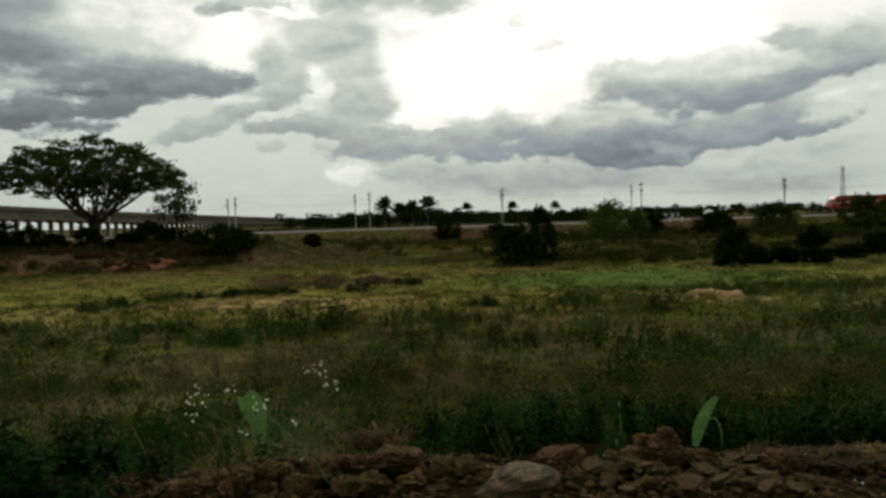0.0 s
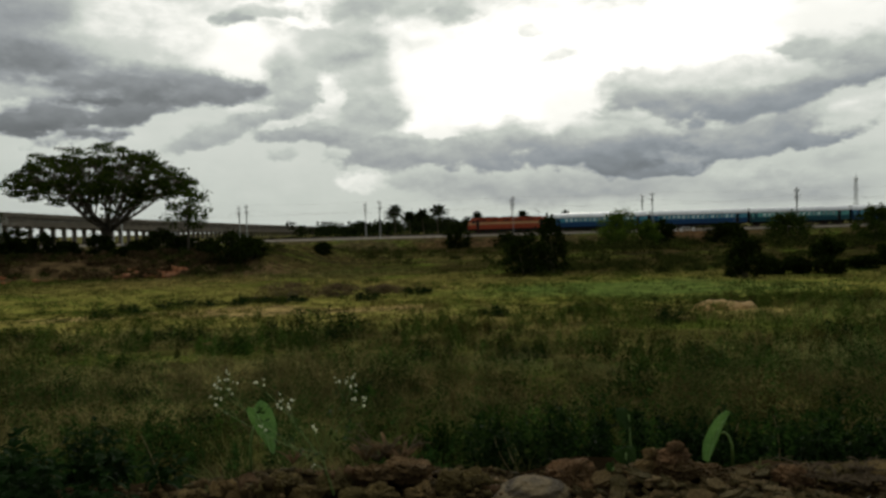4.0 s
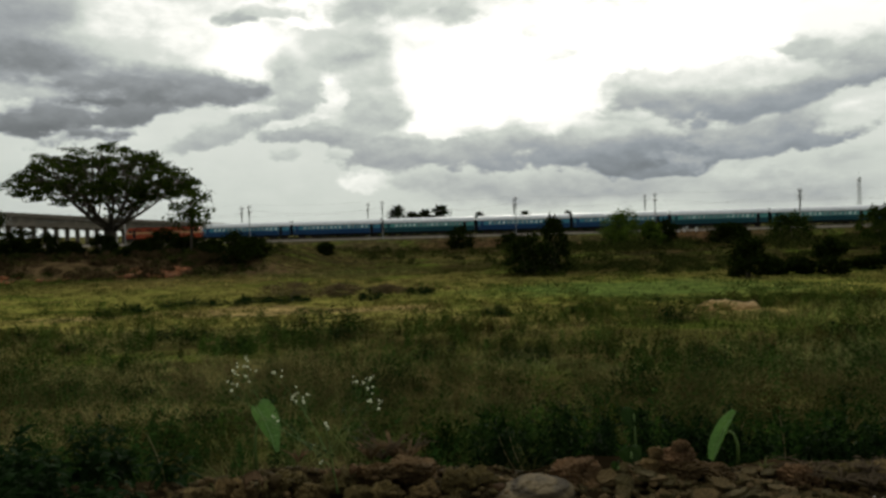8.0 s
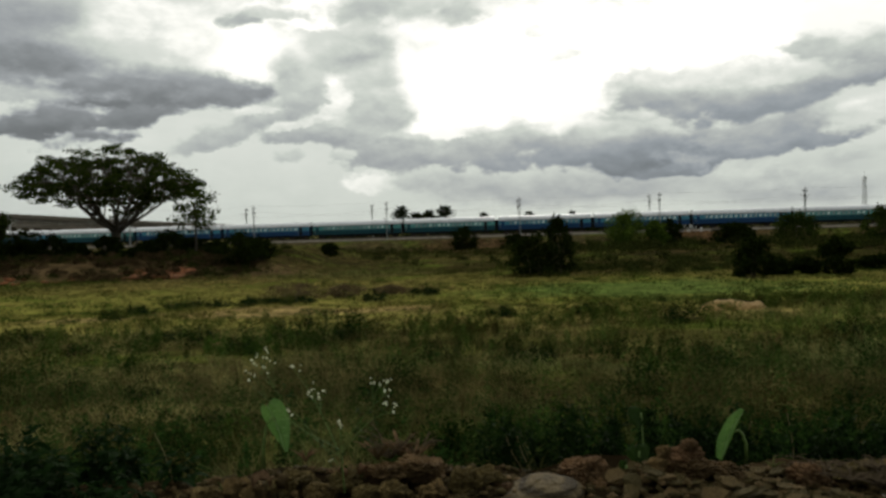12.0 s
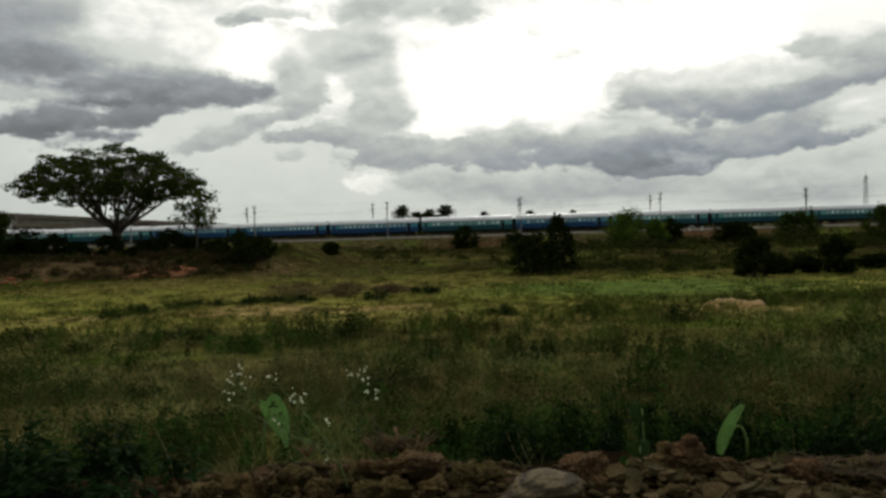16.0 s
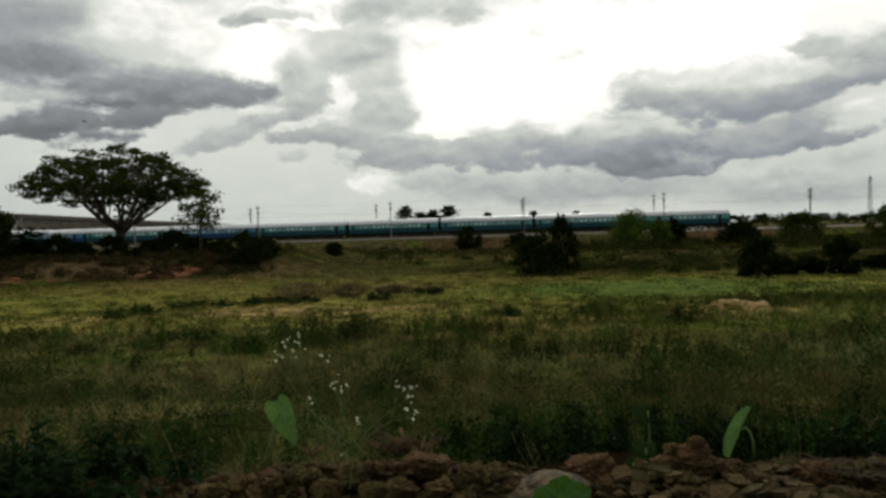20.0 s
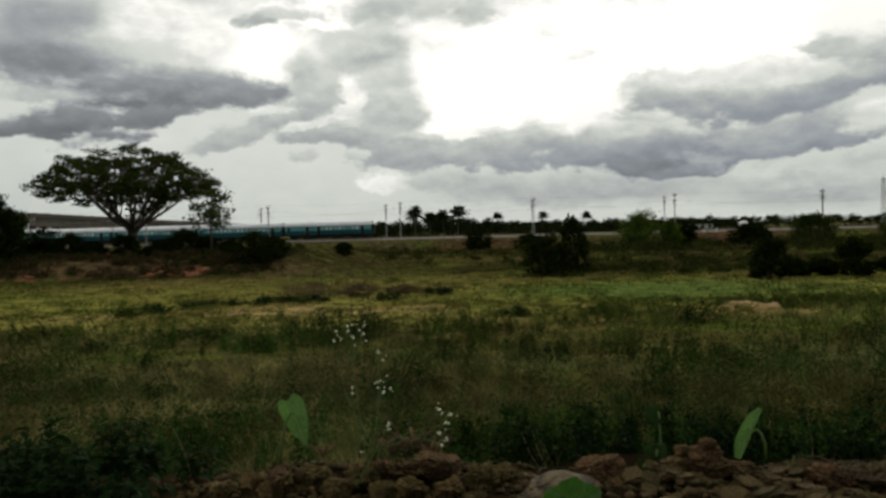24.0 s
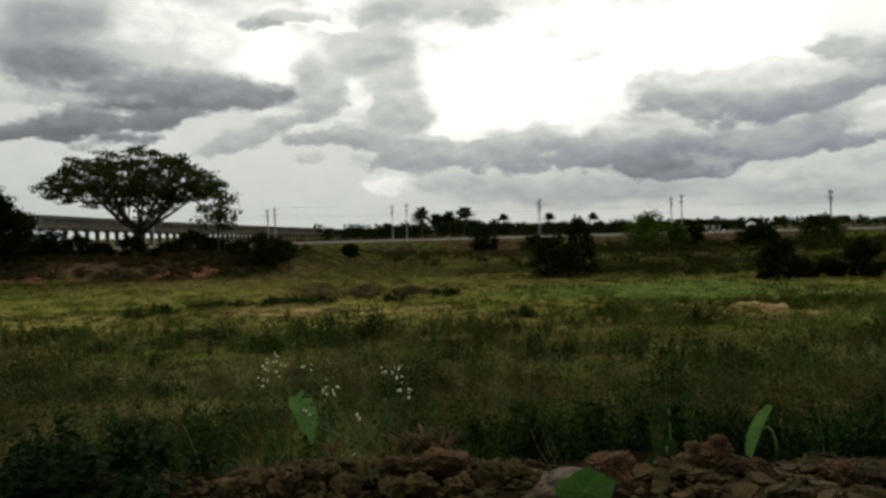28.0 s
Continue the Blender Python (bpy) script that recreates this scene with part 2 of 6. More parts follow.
def finish(nodes, links, bsdf, col, vec, scale, rough, metal, bump, island, objr, trans, spec):
    vary = None
    if island:
        vary = nodes.new("ShaderNodeNewGeometry").outputs["Random Per Island"]
    if objr:
        vary = nodes.new("ShaderNodeObjectInfo").outputs["Random"]
    if vary is not None:
        amount = island or objr
        hsv = nodes.new("ShaderNodeHueSaturation")
        links.new(col, hsv.inputs["Color"])
        links.new(mrange(nodes, links, vary, 0, 1, 1 - amount, 1 + amount), hsv.inputs["Value"])
        links.new(mrange(nodes, links, vary, 0, 1, 0.5 + 0.05 * amount, 0.5 - 0.04 * amount), hsv.inputs["Hue"])
        col = hsv.outputs[0]
    links.new(col, bsdf.inputs["Base Color"])
    bsdf.inputs["Roughness"].default_value, bsdf.inputs["Metallic"].default_value = rough, metal
    bsdf.inputs["Specular IOR Level"].default_value = spec
    if bump:
        b = nodes.new("ShaderNodeBump")
        b.inputs["Strength"].default_value = bump
        b.inputs["Distance"].default_value = 0.05
        links.new(mnoise(nodes, links, vec, scale * 6, 5), b.inputs["Height"])
        links.new(b.outputs[0], bsdf.inputs["Normal"])
    if trans:
        t = nodes.new("ShaderNodeBsdfTranslucent")
        links.new(col, t.inputs[0])
        mix = nodes.new("ShaderNodeMixShader")
        mix.inputs[0].default_value = trans
        links.new(bsdf.outputs[0], mix.inputs[1])
        links.new(t.outputs[0], mix.inputs[2])
        links.new(mix.outputs[0], nodes["Material Output"].inputs[0])


def mat(name, a, b, scale=2.0, rough=0.8, metal=0.0, bump=0.3, island=0.0, objr=0.0, trans=0.0, spec=0.3, fine=9.0):
    """Two colours in soft patches, with finer grain on top."""
    m, nodes, links, bsdf = link_mat(name)
    vec = nodes.new("ShaderNodeTexCoord").outputs["Object"]
    f = mrange(nodes, links, mnoise(nodes, links, vec, scale, 5), 0.32, 0.68)
    col = mixcol(nodes, links, f, a, b)
    grain = mrange(nodes, links, mnoise(nodes, links, vec, scale * fine, 4), 0.25, 0.75, 0.72, 1.22)
    col = mixcol(nodes, links, 1.0, col, grain, "MULTIPLY")
    finish(nodes, links, bsdf, col, vec, scale, rough, metal, bump, island, objr, trans, spec)
    return m


def field_mat(name, stops, green, dry, island=0.0, trans=0.0, bump=0.4, patches=()):
    """Soil or grass whose colour changes with the strips of the field."""
    m, nodes, links, bsdf = link_mat(name)
    vec = nodes.new("ShaderNodeNewGeometry").outputs["Position"]
    split_p = nodes.new("ShaderNodeSeparateXYZ")
    links.new(vec, split_p.inputs[0])
    wob = nodes.new("ShaderNodeMath")
    wob.operation = "MULTIPLY_ADD"
    links.new(mnoise(nodes, links, vec, 0.09, 4), wob.inputs[0])
    links.new(split_p.outputs[1], wob.inputs[2])
    deep = nodes.new("ShaderNodeMath")
    deep.operation = "MULTIPLY"
    links.new(split_p.outputs[1], deep.inputs[0])
    deep.inputs[1].default_value = 0.45
    half = nodes.new("ShaderNodeMath")
    half.operation = "MINIMUM"
    links.new(deep.outputs[0], half.inputs[0])
    half.inputs[1].default_value = 26.0
    links.new(half.outputs[0], wob.inputs[1])
    lot = nodes.new("ShaderNodeMath")
    lot.operation = "MULTIPLY"
    links.new(wob.outputs[0], lot.inputs[0])
    lot.inputs[1].default_value = 1 / 200.0
    r = nodes.new("ShaderNodeValToRGB")
    links.new(lot.outputs[0], r.inputs[0])
    e = r.color_ramp.elements
    e[0].position, e[0].color = stops[0][0] / 200.0, (*stops[0][1], 1)
    e[1].position, e[1].color = stops[-1][0] / 200.0, (*stops[-1][1], 1)
    for y, c in stops[1:-1]:
        e.new(y / 200.0).color = (*c, 1)
    stretch = nodes.new("ShaderNodeVectorMath")
    stretch.operation = "MULTIPLY"
    links.new(vec, stretch.inputs[0])
    stretch.inputs[1].default_value = (0.10, 0.22, 0.2)
    n1 = mnoise(nodes, links, stretch.outputs[0], 1.0, 5, 0.6)
    col = mixcol(nodes, links, mrange(nodes, links, n1, 0.50, 0.68, 0, 0.75), r.outputs[0], green)
    n2 = mnoise(nodes, links, stretch.outputs[0], 2.7, 5, 0.6)
    col = mixcol(nodes, links, mrange(nodes, links, n2, 0.52, 0.70, 0, 0.8), col, dry)
    for centre, size, tone, most in patches:
        q = nodes.new("ShaderNodeVectorMath")
        q.operation = "MULTIPLY_ADD"
        links.new(vec, q.inputs[0])
        q.inputs[1].default_value = (1 / size[0], 1 / size[1], 0)
        q.inputs[2].default_value = (-centre[0] / size[0], -centre[1] / size[1], 0)
        far = nodes.new("ShaderNodeVectorMath")
        far.operation = "LENGTH"
        links.new(q.outputs[0], far.inputs[0])
        rough_edge = nodes.new("ShaderNodeMath")
        rough_edge.operation = "MULTIPLY_ADD"
        links.new(n2, rough_edge.inputs[0])
        rough_edge.inputs[1].default_value = -2.2
        links.new(far.outputs["Value"], rough_edge.inputs[2])
        col = mixcol(nodes, links, mrange(nodes, links, rough_edge.outputs[0], -0.45, 0.1, most, 0), col, tone)
    if island:
        flat = nodes.new("ShaderNodeVectorMath")
        flat.operation = "MULTIPLY"
        links.new(vec, flat.inputs[0])
        flat.inputs[1].default_value = (1, 0.6, 0)
        cell = nodes.new("ShaderNodeTexVoronoi")
        cell.inputs["Scale"].default_value = 1.9
        links.new(flat.outputs[0], cell.inputs["Vector"])
        tone = nodes.new("ShaderNodeSeparateColor")
        links.new(cell.outputs["Color"], tone.inputs[0])
        col = mixcol(nodes, links, 1.0, col, mrange(nodes, links, tone.outputs[0], 0, 1, 0.62, 1.34), "MULTIPLY")
        col = mixcol(nodes, links, mrange(nodes, links, tone.outputs[1], 0.72, 1.0, 0, 0.45), col, dry)
    clump = mrange(nodes, links, mnoise(nodes, links, vec, 0.8, 4), 0.3, 0.7, 0.55, 1.45)
    col = mixcol(nodes, links, 1.0, col, clump, "MULTIPLY")
    grain = mrange(nodes, links, mnoise(nodes, links, vec, 4.0, 5), 0.25, 0.75, 0.7, 1.25)
    col = mixcol(nodes, links, 1.0, col, grain, "MULTIPLY")
    finish(nodes, links, bsdf, col, vec, 1.2, 0.95, 0, bump, island, 0, trans, 0.0)
    return m


# last patch: dark mud under the ridge, with the clods' crevice shade painted in
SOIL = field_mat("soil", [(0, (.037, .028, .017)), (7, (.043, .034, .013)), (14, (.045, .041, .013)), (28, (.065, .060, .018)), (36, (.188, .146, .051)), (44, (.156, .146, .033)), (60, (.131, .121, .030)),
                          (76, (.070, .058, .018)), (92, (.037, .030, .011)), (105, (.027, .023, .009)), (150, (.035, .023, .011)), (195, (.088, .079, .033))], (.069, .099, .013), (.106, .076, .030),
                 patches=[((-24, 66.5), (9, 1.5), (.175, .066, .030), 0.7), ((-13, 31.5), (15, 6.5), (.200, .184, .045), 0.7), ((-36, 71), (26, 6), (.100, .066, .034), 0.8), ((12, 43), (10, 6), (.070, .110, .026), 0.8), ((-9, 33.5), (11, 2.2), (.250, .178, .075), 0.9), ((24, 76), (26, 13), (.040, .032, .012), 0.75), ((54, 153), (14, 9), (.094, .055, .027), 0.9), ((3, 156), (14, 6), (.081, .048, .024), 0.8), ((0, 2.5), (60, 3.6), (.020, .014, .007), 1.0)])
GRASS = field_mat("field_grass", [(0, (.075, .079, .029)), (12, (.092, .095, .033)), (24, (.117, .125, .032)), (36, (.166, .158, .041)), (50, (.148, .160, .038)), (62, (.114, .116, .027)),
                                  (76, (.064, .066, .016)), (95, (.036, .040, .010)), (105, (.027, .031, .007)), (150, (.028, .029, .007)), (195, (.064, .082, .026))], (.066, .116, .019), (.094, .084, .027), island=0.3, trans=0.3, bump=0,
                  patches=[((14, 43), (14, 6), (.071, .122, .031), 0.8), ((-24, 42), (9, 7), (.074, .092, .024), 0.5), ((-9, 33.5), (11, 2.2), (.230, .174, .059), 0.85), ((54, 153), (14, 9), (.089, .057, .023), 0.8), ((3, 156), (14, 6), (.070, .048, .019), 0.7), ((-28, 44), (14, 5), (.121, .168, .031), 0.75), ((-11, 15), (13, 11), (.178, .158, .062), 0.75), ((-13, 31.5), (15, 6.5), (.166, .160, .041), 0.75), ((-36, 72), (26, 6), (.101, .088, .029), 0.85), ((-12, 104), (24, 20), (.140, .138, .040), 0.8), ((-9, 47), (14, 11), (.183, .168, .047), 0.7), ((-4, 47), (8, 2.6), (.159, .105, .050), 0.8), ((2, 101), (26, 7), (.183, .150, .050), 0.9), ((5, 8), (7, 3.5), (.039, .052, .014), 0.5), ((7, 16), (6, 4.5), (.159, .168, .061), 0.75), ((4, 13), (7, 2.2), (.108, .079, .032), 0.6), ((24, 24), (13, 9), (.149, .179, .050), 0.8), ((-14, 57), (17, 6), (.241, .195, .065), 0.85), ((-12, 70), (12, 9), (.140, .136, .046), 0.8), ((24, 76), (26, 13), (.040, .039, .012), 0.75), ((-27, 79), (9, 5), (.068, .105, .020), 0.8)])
WEED_FIELD = field_mat("field_weeds", [(0, (.022, .049, .011)), (14, (.026, .054, .012)), (30, (.048, .073, .014)), (195, (.059, .076, .016))], (.037, .084, .008), (.079, .059, .017), island=0.2, trans=0.25, bump=0)
STALK = mat("dry_stalk", (.10, .068, .028), (.066, .046, .018), 1.0, 0.9, spec=0.02, island=0.3, bump=0)
MUD = mat("dried_mud", (.180, .127, .048), (.060, .042, .015), 9.0, 0.92, bump=0.9, objr=0.25, spec=0.1)
MUD_CRUMB = mat("mud_crumbs", (.088, .062, .024), (.037, .026, .010), 5.0, 0.92, bump=0.6, island=0.4, spec=0.1)
RED_MUD = mat("red_earth", (.134, .078, .035), (.068, .043, .019), 5.0, 0.92, bump=0.9, objr=0.2, spec=0.1)
RED_BANK = mat("red_bank_soil", (.230, .098, .034), (.120, .058, .022), 0.6, 0.92, bump=0.8, objr=0.3)
SAND = mat("sandy_earth", (.31, .20, .072), (.23, .145, .052), 1.5, 0.95, bump=0.6)
def banded_mat():
    """Grey-brown stone with darker bands along its length."""
    m, nodes, links, bsdf = link_mat("banded_stone")
    vec = nodes.new("ShaderNodeTexCoord").outputs["Object"]
    w = nodes.new("ShaderNodeTexWave")
    w.bands_direction = "Z"
    links.new(vec, w.inputs["Vector"])
    w.inputs["Scale"].default_value, w.inputs["Distortion"].default_value, w.inputs["Detail"].default_value, w.inputs["Detail Scale"].default_value = 7.0, 2.0, 3.0, 1.2
    col = mixcol(nodes, links, w.outputs[0], (.026, .019, .009), (.100, .075, .038))
    grain = mrange(nodes, links, mnoise(nodes, links, vec, 40, 4), 0.25, 0.75, 0.7, 1.25)
    col = mixcol(nodes, links, 1.0, col, grain, "MULTIPLY")
    finish(nodes, links, bsdf, col, vec, 6.0, 0.85, 0, 0.6, 0, 0, 0, 0.15)
    return m


STONE = banded_mat()
MUD_PLATE = mat("cracked_mud", (.175, .126, .050), (.078, .056, .022), 6.0, 0.92, bump=0.8, objr=0.3, spec=0.1)
TWIG = mat("dry_twig", (.115, .085, .052), (.066, .048, .030), 12.0, 0.9, bump=0.4, spec=0.05)
PALE_TWIG = mat("pale_dry_twig", (.19, .15, .075), (.13, .10, .05), 12.0, 0.9, bump=0.3, spec=0.05)
PALE_BLADE = mat("pale_grass_blade", (.095, .105, .034), (.060, .070, .020), 9.0, 0.7, trans=0.3, bump=0.1, spec=0.05)
DRY_LEAF = mat("dead_leaf", (.165, .108, .056), (.080, .052, .027), 9.0, 0.85, trans=0.15, bump=0.3, objr=0.3, spec=0.03)
PEBBLE = mat("pale_pebble", (.42, .41, .38), (.32, .31, .28), 30.0, 0.8, bump=0.3)
BARK = mat("bark", (.090, .074, .052), (.050, .041, .029), 1.6, 0.9, bump=0.8)
LEAF_DARK = mat("dark_foliage", (.040, .060, .011), (.025, .040, .007), 0.5, 0.7, island=0.4, trans=0.3, bump=0, spec=0.0)
LEAF_BUSH = mat("bush_foliage", (.017, .026, .005), (.009, .015, .003), 0.5, 0.75, island=0.4, trans=0.12, bump=0, spec=0.0)
LEAF_SCRUB = mat("scrub_foliage", (.044, .054, .013), (.026, .032, .008), 0.4, 0.8, island=0.35, trans=0.15, bump=0, spec=0.0)
LEAF_FRESH = mat("fresh_foliage", (.080, .122, .018), (.050, .082, .013), 0.6, 0.65, island=0.35, trans=0.25, bump=0, spec=0.0)
LEAF_FAR = mat("far_foliage", (.022, .030, .009), (.015, .022, .007), 0.05, 0.85, island=0.35, trans=0.1, bump=0, spec=0.0)
TARO = mat("taro_leaf", (.098, .195, .046), (.068, .148, .032), 9.0, 0.55, trans=0.5, bump=0.25)
TARO_FRESH = mat("fresh_taro_leaf", (.040, .110, .015), (.028, .085, .010), 14.0, 0.5, trans=0.4, bump=0.3)
TARO_STEM = mat("pale_stem", (.135, .21, .050), (.095, .155, .038), 8.0, 0.5, trans=0.2, bump=0.1)
VEIN = mat("leaf_vein", (.20, .31, .13), (.17, .26, .10), 9.0, 0.5, trans=0.3, bump=0)
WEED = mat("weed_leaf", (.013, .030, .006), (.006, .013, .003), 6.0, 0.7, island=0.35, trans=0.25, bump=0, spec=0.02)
WEED_YOUNG = mat("young_leaf", (.020, .042, .008), (.014, .032, .005), 9.0, 0.6, trans=0.35, bump=0.1, spec=0.1)
PETAL = mat("white_petal", (.86, .87, .66), (.74, .76, .54), 30.0, 0.6, trans=0.3, bump=0)
CONCRETE = mat("weathered_concrete", (.150, .128, .100), (.105, .092, .074), 0.25, 0.9, bump=0.3, objr=0.08)
BALLAST = mat("ballast", (.23, .20, .165), (.15, .13, .105), 0.8, 0.95, bump=0.9)
STEEL = mat("galvanised_steel", (.44, .45, .44), (.32, .33, .32), 3.0, 0.5, 0.5, bump=0.1)
RUST = mat("rusty_rail", (.10, .065, .045), (.07, .05, .04), 2.0, 0.6, 0.6, bump=0.2)
SLEEPER = mat("concrete_sleeper", (.26, .25, .23), (.18, .17, .16), 3.0, 0.9, bump=0.3, objr=0.15)
ROOF = mat("grey_coach_roof", (.80, .81, .82), (.70, .72, .73), 0.4, 0.4, 0.0, bump=0.1)
BLUE = mat("dark_blue_paint", (.013, .070, .185), (.010, .054, .145), 0.5, 0.4, bump=0.05)
GREEN_BLUE = mat("dark_green_blue_paint", (.012, .085, .105), (.009, .066, .085), 0.5, 0.4, bump=0.05)
PALE = mat("pale_blue_paint", (.085, .32, .43), (.065, .26, .36), 0.5, 0.4, bump=0.05)
TEAL = mat("pale_teal_paint", (.135, .42, .39), (.105, .34, .32), 0.5, 0.4, bump=0.05)
# pale colour paints in the bright sky that shows through the coach windows
PANE = mat("sky_pale_window", (.74, .82, .78), (.40, .52, .53), 0.7, 0.12, bump=0.0, objr=0.5, spec=0.6)
DARK = mat("grimy_underframe", (.022, .020, .018), (.012, .011, .011), 1.5, 0.85, bump=0.4)
ORANGE = mat("orange_red_paint", (.42, .070, .022), (.33, .052, .018), 0.5, 0.4, bump=0.05)
CREAM = mat("cream_stripe_paint", (.62, .34, .16), (.52, .27, .12), 0.5, 0.4, bump=0.05)
GLASS = mat("dark_cab_glass", (.012, .014, .016), (.018, .02, .022), 1.0, 0.08, bump=0.0, spec=0.6)
WHITE = mat("whitewashed_wall", (.72, .72, .69), (.60, .60, .57), 0.5, 0.85, bump=0.1)
BIRD = mat("black_feather", (.015, .014, .014), (.022, .02, .02), 20.0, 0.7, bump=0.1)
DRY_SHRUB = mat("dry_shrub", (.150, .108, .060), (.092, .070, .036), 0.8, 0.9, island=0.35, trans=0.1, bump=0, spec=0.0)
BANK_BRUSH = mat("brown_bank_brush", (.085, .058, .028), (.046, .034, .016), 0.8, 0.9, island=0.3, trans=0.1, bump=0, spec=0.0)
CERAMIC = mat("brown_insulator", (.10, .045, .03), (.08, .04, .03), 5.0, 0.3, bump=0)

# ---- mesh tools ----
rng = np.random.default_rng(7)


def solid(name, V, F, material, parent=None, label="", smooth=False):
    """One mesh object from arrays of corners and of equal-sided faces (or a list of faces)."""
    me = bpy.data.meshes.new(name)
    if isinstance(F, np.ndarray):
        V, F = np.asarray(V, dtype=np.float32), F.astype(np.int32)
        me.vertices.add(len(V))
        me.vertices.foreach_set("co", V.ravel())
        k = F.shape[1]
        me.loops.add(F.size)
        me.loops.foreach_set("vertex_index", F.ravel())
        me.polygons.add(len(F))
        me.polygons.foreach_set("loop_start", np.arange(0, F.size, k, dtype=np.int32))
        me.update(calc_edges=True)
    else:
        me.from_pydata([tuple(v) for v in V], [], F)
        me.update()
    if smooth:
        me.polygons.foreach_set("use_smooth", np.ones(len(me.polygons), dtype=bool))
    me.materials.append(material)
    ob = new(name, me)
    ob.parent = parent
    if label:
        ob["label"] = label
    return ob


def part(name, bm, material, parent=None, label="", smooth=False):
    me = bpy.data.meshes.new(name)
    bm.normal_update()
    bm.to_mesh(me)
    bm.free()
    if smooth:
        me.polygons.foreach_set("use_smooth", np.ones(len(me.polygons), dtype=bool))
    me.materials.append(material)
    ob = new(name, me)
    ob.parent = parent
    if label:
        ob["label"] = label
    return ob


def again(ob, m, parent=None):
    """Another object on the same mesh, as a part at the place m."""
    o = ob.copy()
    scene.collection.objects.link(o)
    o.parent = parent if parent is not None else ob.parent
    o.matrix_basis = m
    return o


def box(bm, x0, x1, y0, y1, z0, z1, bevel=0.0):
    vs = [bm.verts.new((x, y, z)) for z in (z0, z1) for y in (y0, y1) for x in (x0, x1)]
    fs = [bm.faces.new([vs[i] for i in f]) for f in ((0, 2, 3, 1), (4, 5, 7, 6), (0, 1, 5, 4), (2, 6, 7, 3), (0, 4, 6, 2), (1, 3, 7, 5))]
    if bevel:
        es = list({e for f in fs for e in f.edges})
        bmesh.ops.bevel(bm, geom=es, offset=bevel, segments=1, affect="EDGES", profile=0.5)


def boxes(*rows, bevel=0.0):
    bm = bmesh.new()
    for r in rows:
        box(bm, *r, bevel=bevel)
    return bm


def tube(bm, pts, radii, sides=6):
    """A tapered tube along points."""
    rings = []
    for i, p in enumerate(pts):
        p = Vector(p)
        d = (Vector(pts[min(i + 1, len(pts) - 1)]) - Vector(pts[max(i - 1, 0)])).normalized()
        a = d.cross((0, 0, 1)) if abs(d.z) < 0.9 else d.cross((1, 0, 0))
        a.normalize()
        b = d.cross(a)
        rings.append([bm.verts.new(p + radii[i] * (math.cos(k * math.tau / sides) * a + math.sin(k * math.tau / sides) * b)) for k in range(sides)])
    for r0, r1 in zip(rings, rings[1:]):
        for k in range(sides):
            bm.faces.new((r0[k], r0[(k + 1) % sides], r1[(k + 1) % sides], r1[k]))
    bm.faces.new(rings[0][::-1])
    bm.faces.new(rings[-1])


def extrude_x(bm, profile, x0, x1):
    """A closed outline in the y-z plane drawn out along x."""
    a = [bm.verts.new((x0, y, z)) for y, z in profile]
    b = [bm.verts.new((x1, y, z)) for y, z in profile]
    n = len(profile)
    for i in range(n):
        bm.faces.new((a[i], a[(i + 1) % n], b[(i + 1) % n], b[i]))
    bm.faces.new(a[::-1])
    bm.faces.new(b)


def lattice_noise(x, y, size, seed=0):
    """Smooth value noise in -1..1 for arrays."""
    x, y = np.asarray(x, float) / size + 1000 + seed * 17.3, np.asarray(y, float) / size + 1000 + seed * 5.1
    i, j = np.floor(x).astype(np.int64), np.floor(y).astype(np.int64)
    fx, fy = x - i, y - j
    fx, fy = fx * fx * (3 - 2 * fx), fy * fy * (3 - 2 * fy)

    def h(a, b):
        return ((np.sin(a * 127.1 + b * 311.7 + seed * 74.7) * 43758.5453) % 1.0) * 2 - 1
    return (h(i, j) * (1 - fx) + h(i + 1, j) * fx) * (1 - fy) + (h(i, j + 1) * (1 - fx) + h(i + 1, j + 1) * fx) * fy


def step01(v, a, b):
    t = np.clip((np.asarray(v, float) - a) / (b - a), 0, 1)
    return t * t * (3 - 2 * t)


# ---- plan ----
TRACK_Y, TRACK_K, RAIL_Z, GRADE = 168.6, -0.09, -0.20, 0.0030     # the line of the railway: y = TRACK_Y + TRACK_K * x
TRACK_TURN = math.degrees(math.atan(TRACK_K))
TRACK_H = math.hypot(1, TRACK_K)
TRACK_TILT = -math.degrees(math.atan(GRADE))


def on_track(s, off=0.0, z=0.0):
    """The place s metres along the railway and off metres beyond its middle."""
    x = s / TRACK_H
    return (x - off * TRACK_K / TRACK_H, TRACK_Y + TRACK_K * x + off / TRACK_H, RAIL_Z + GRADE * s + z)


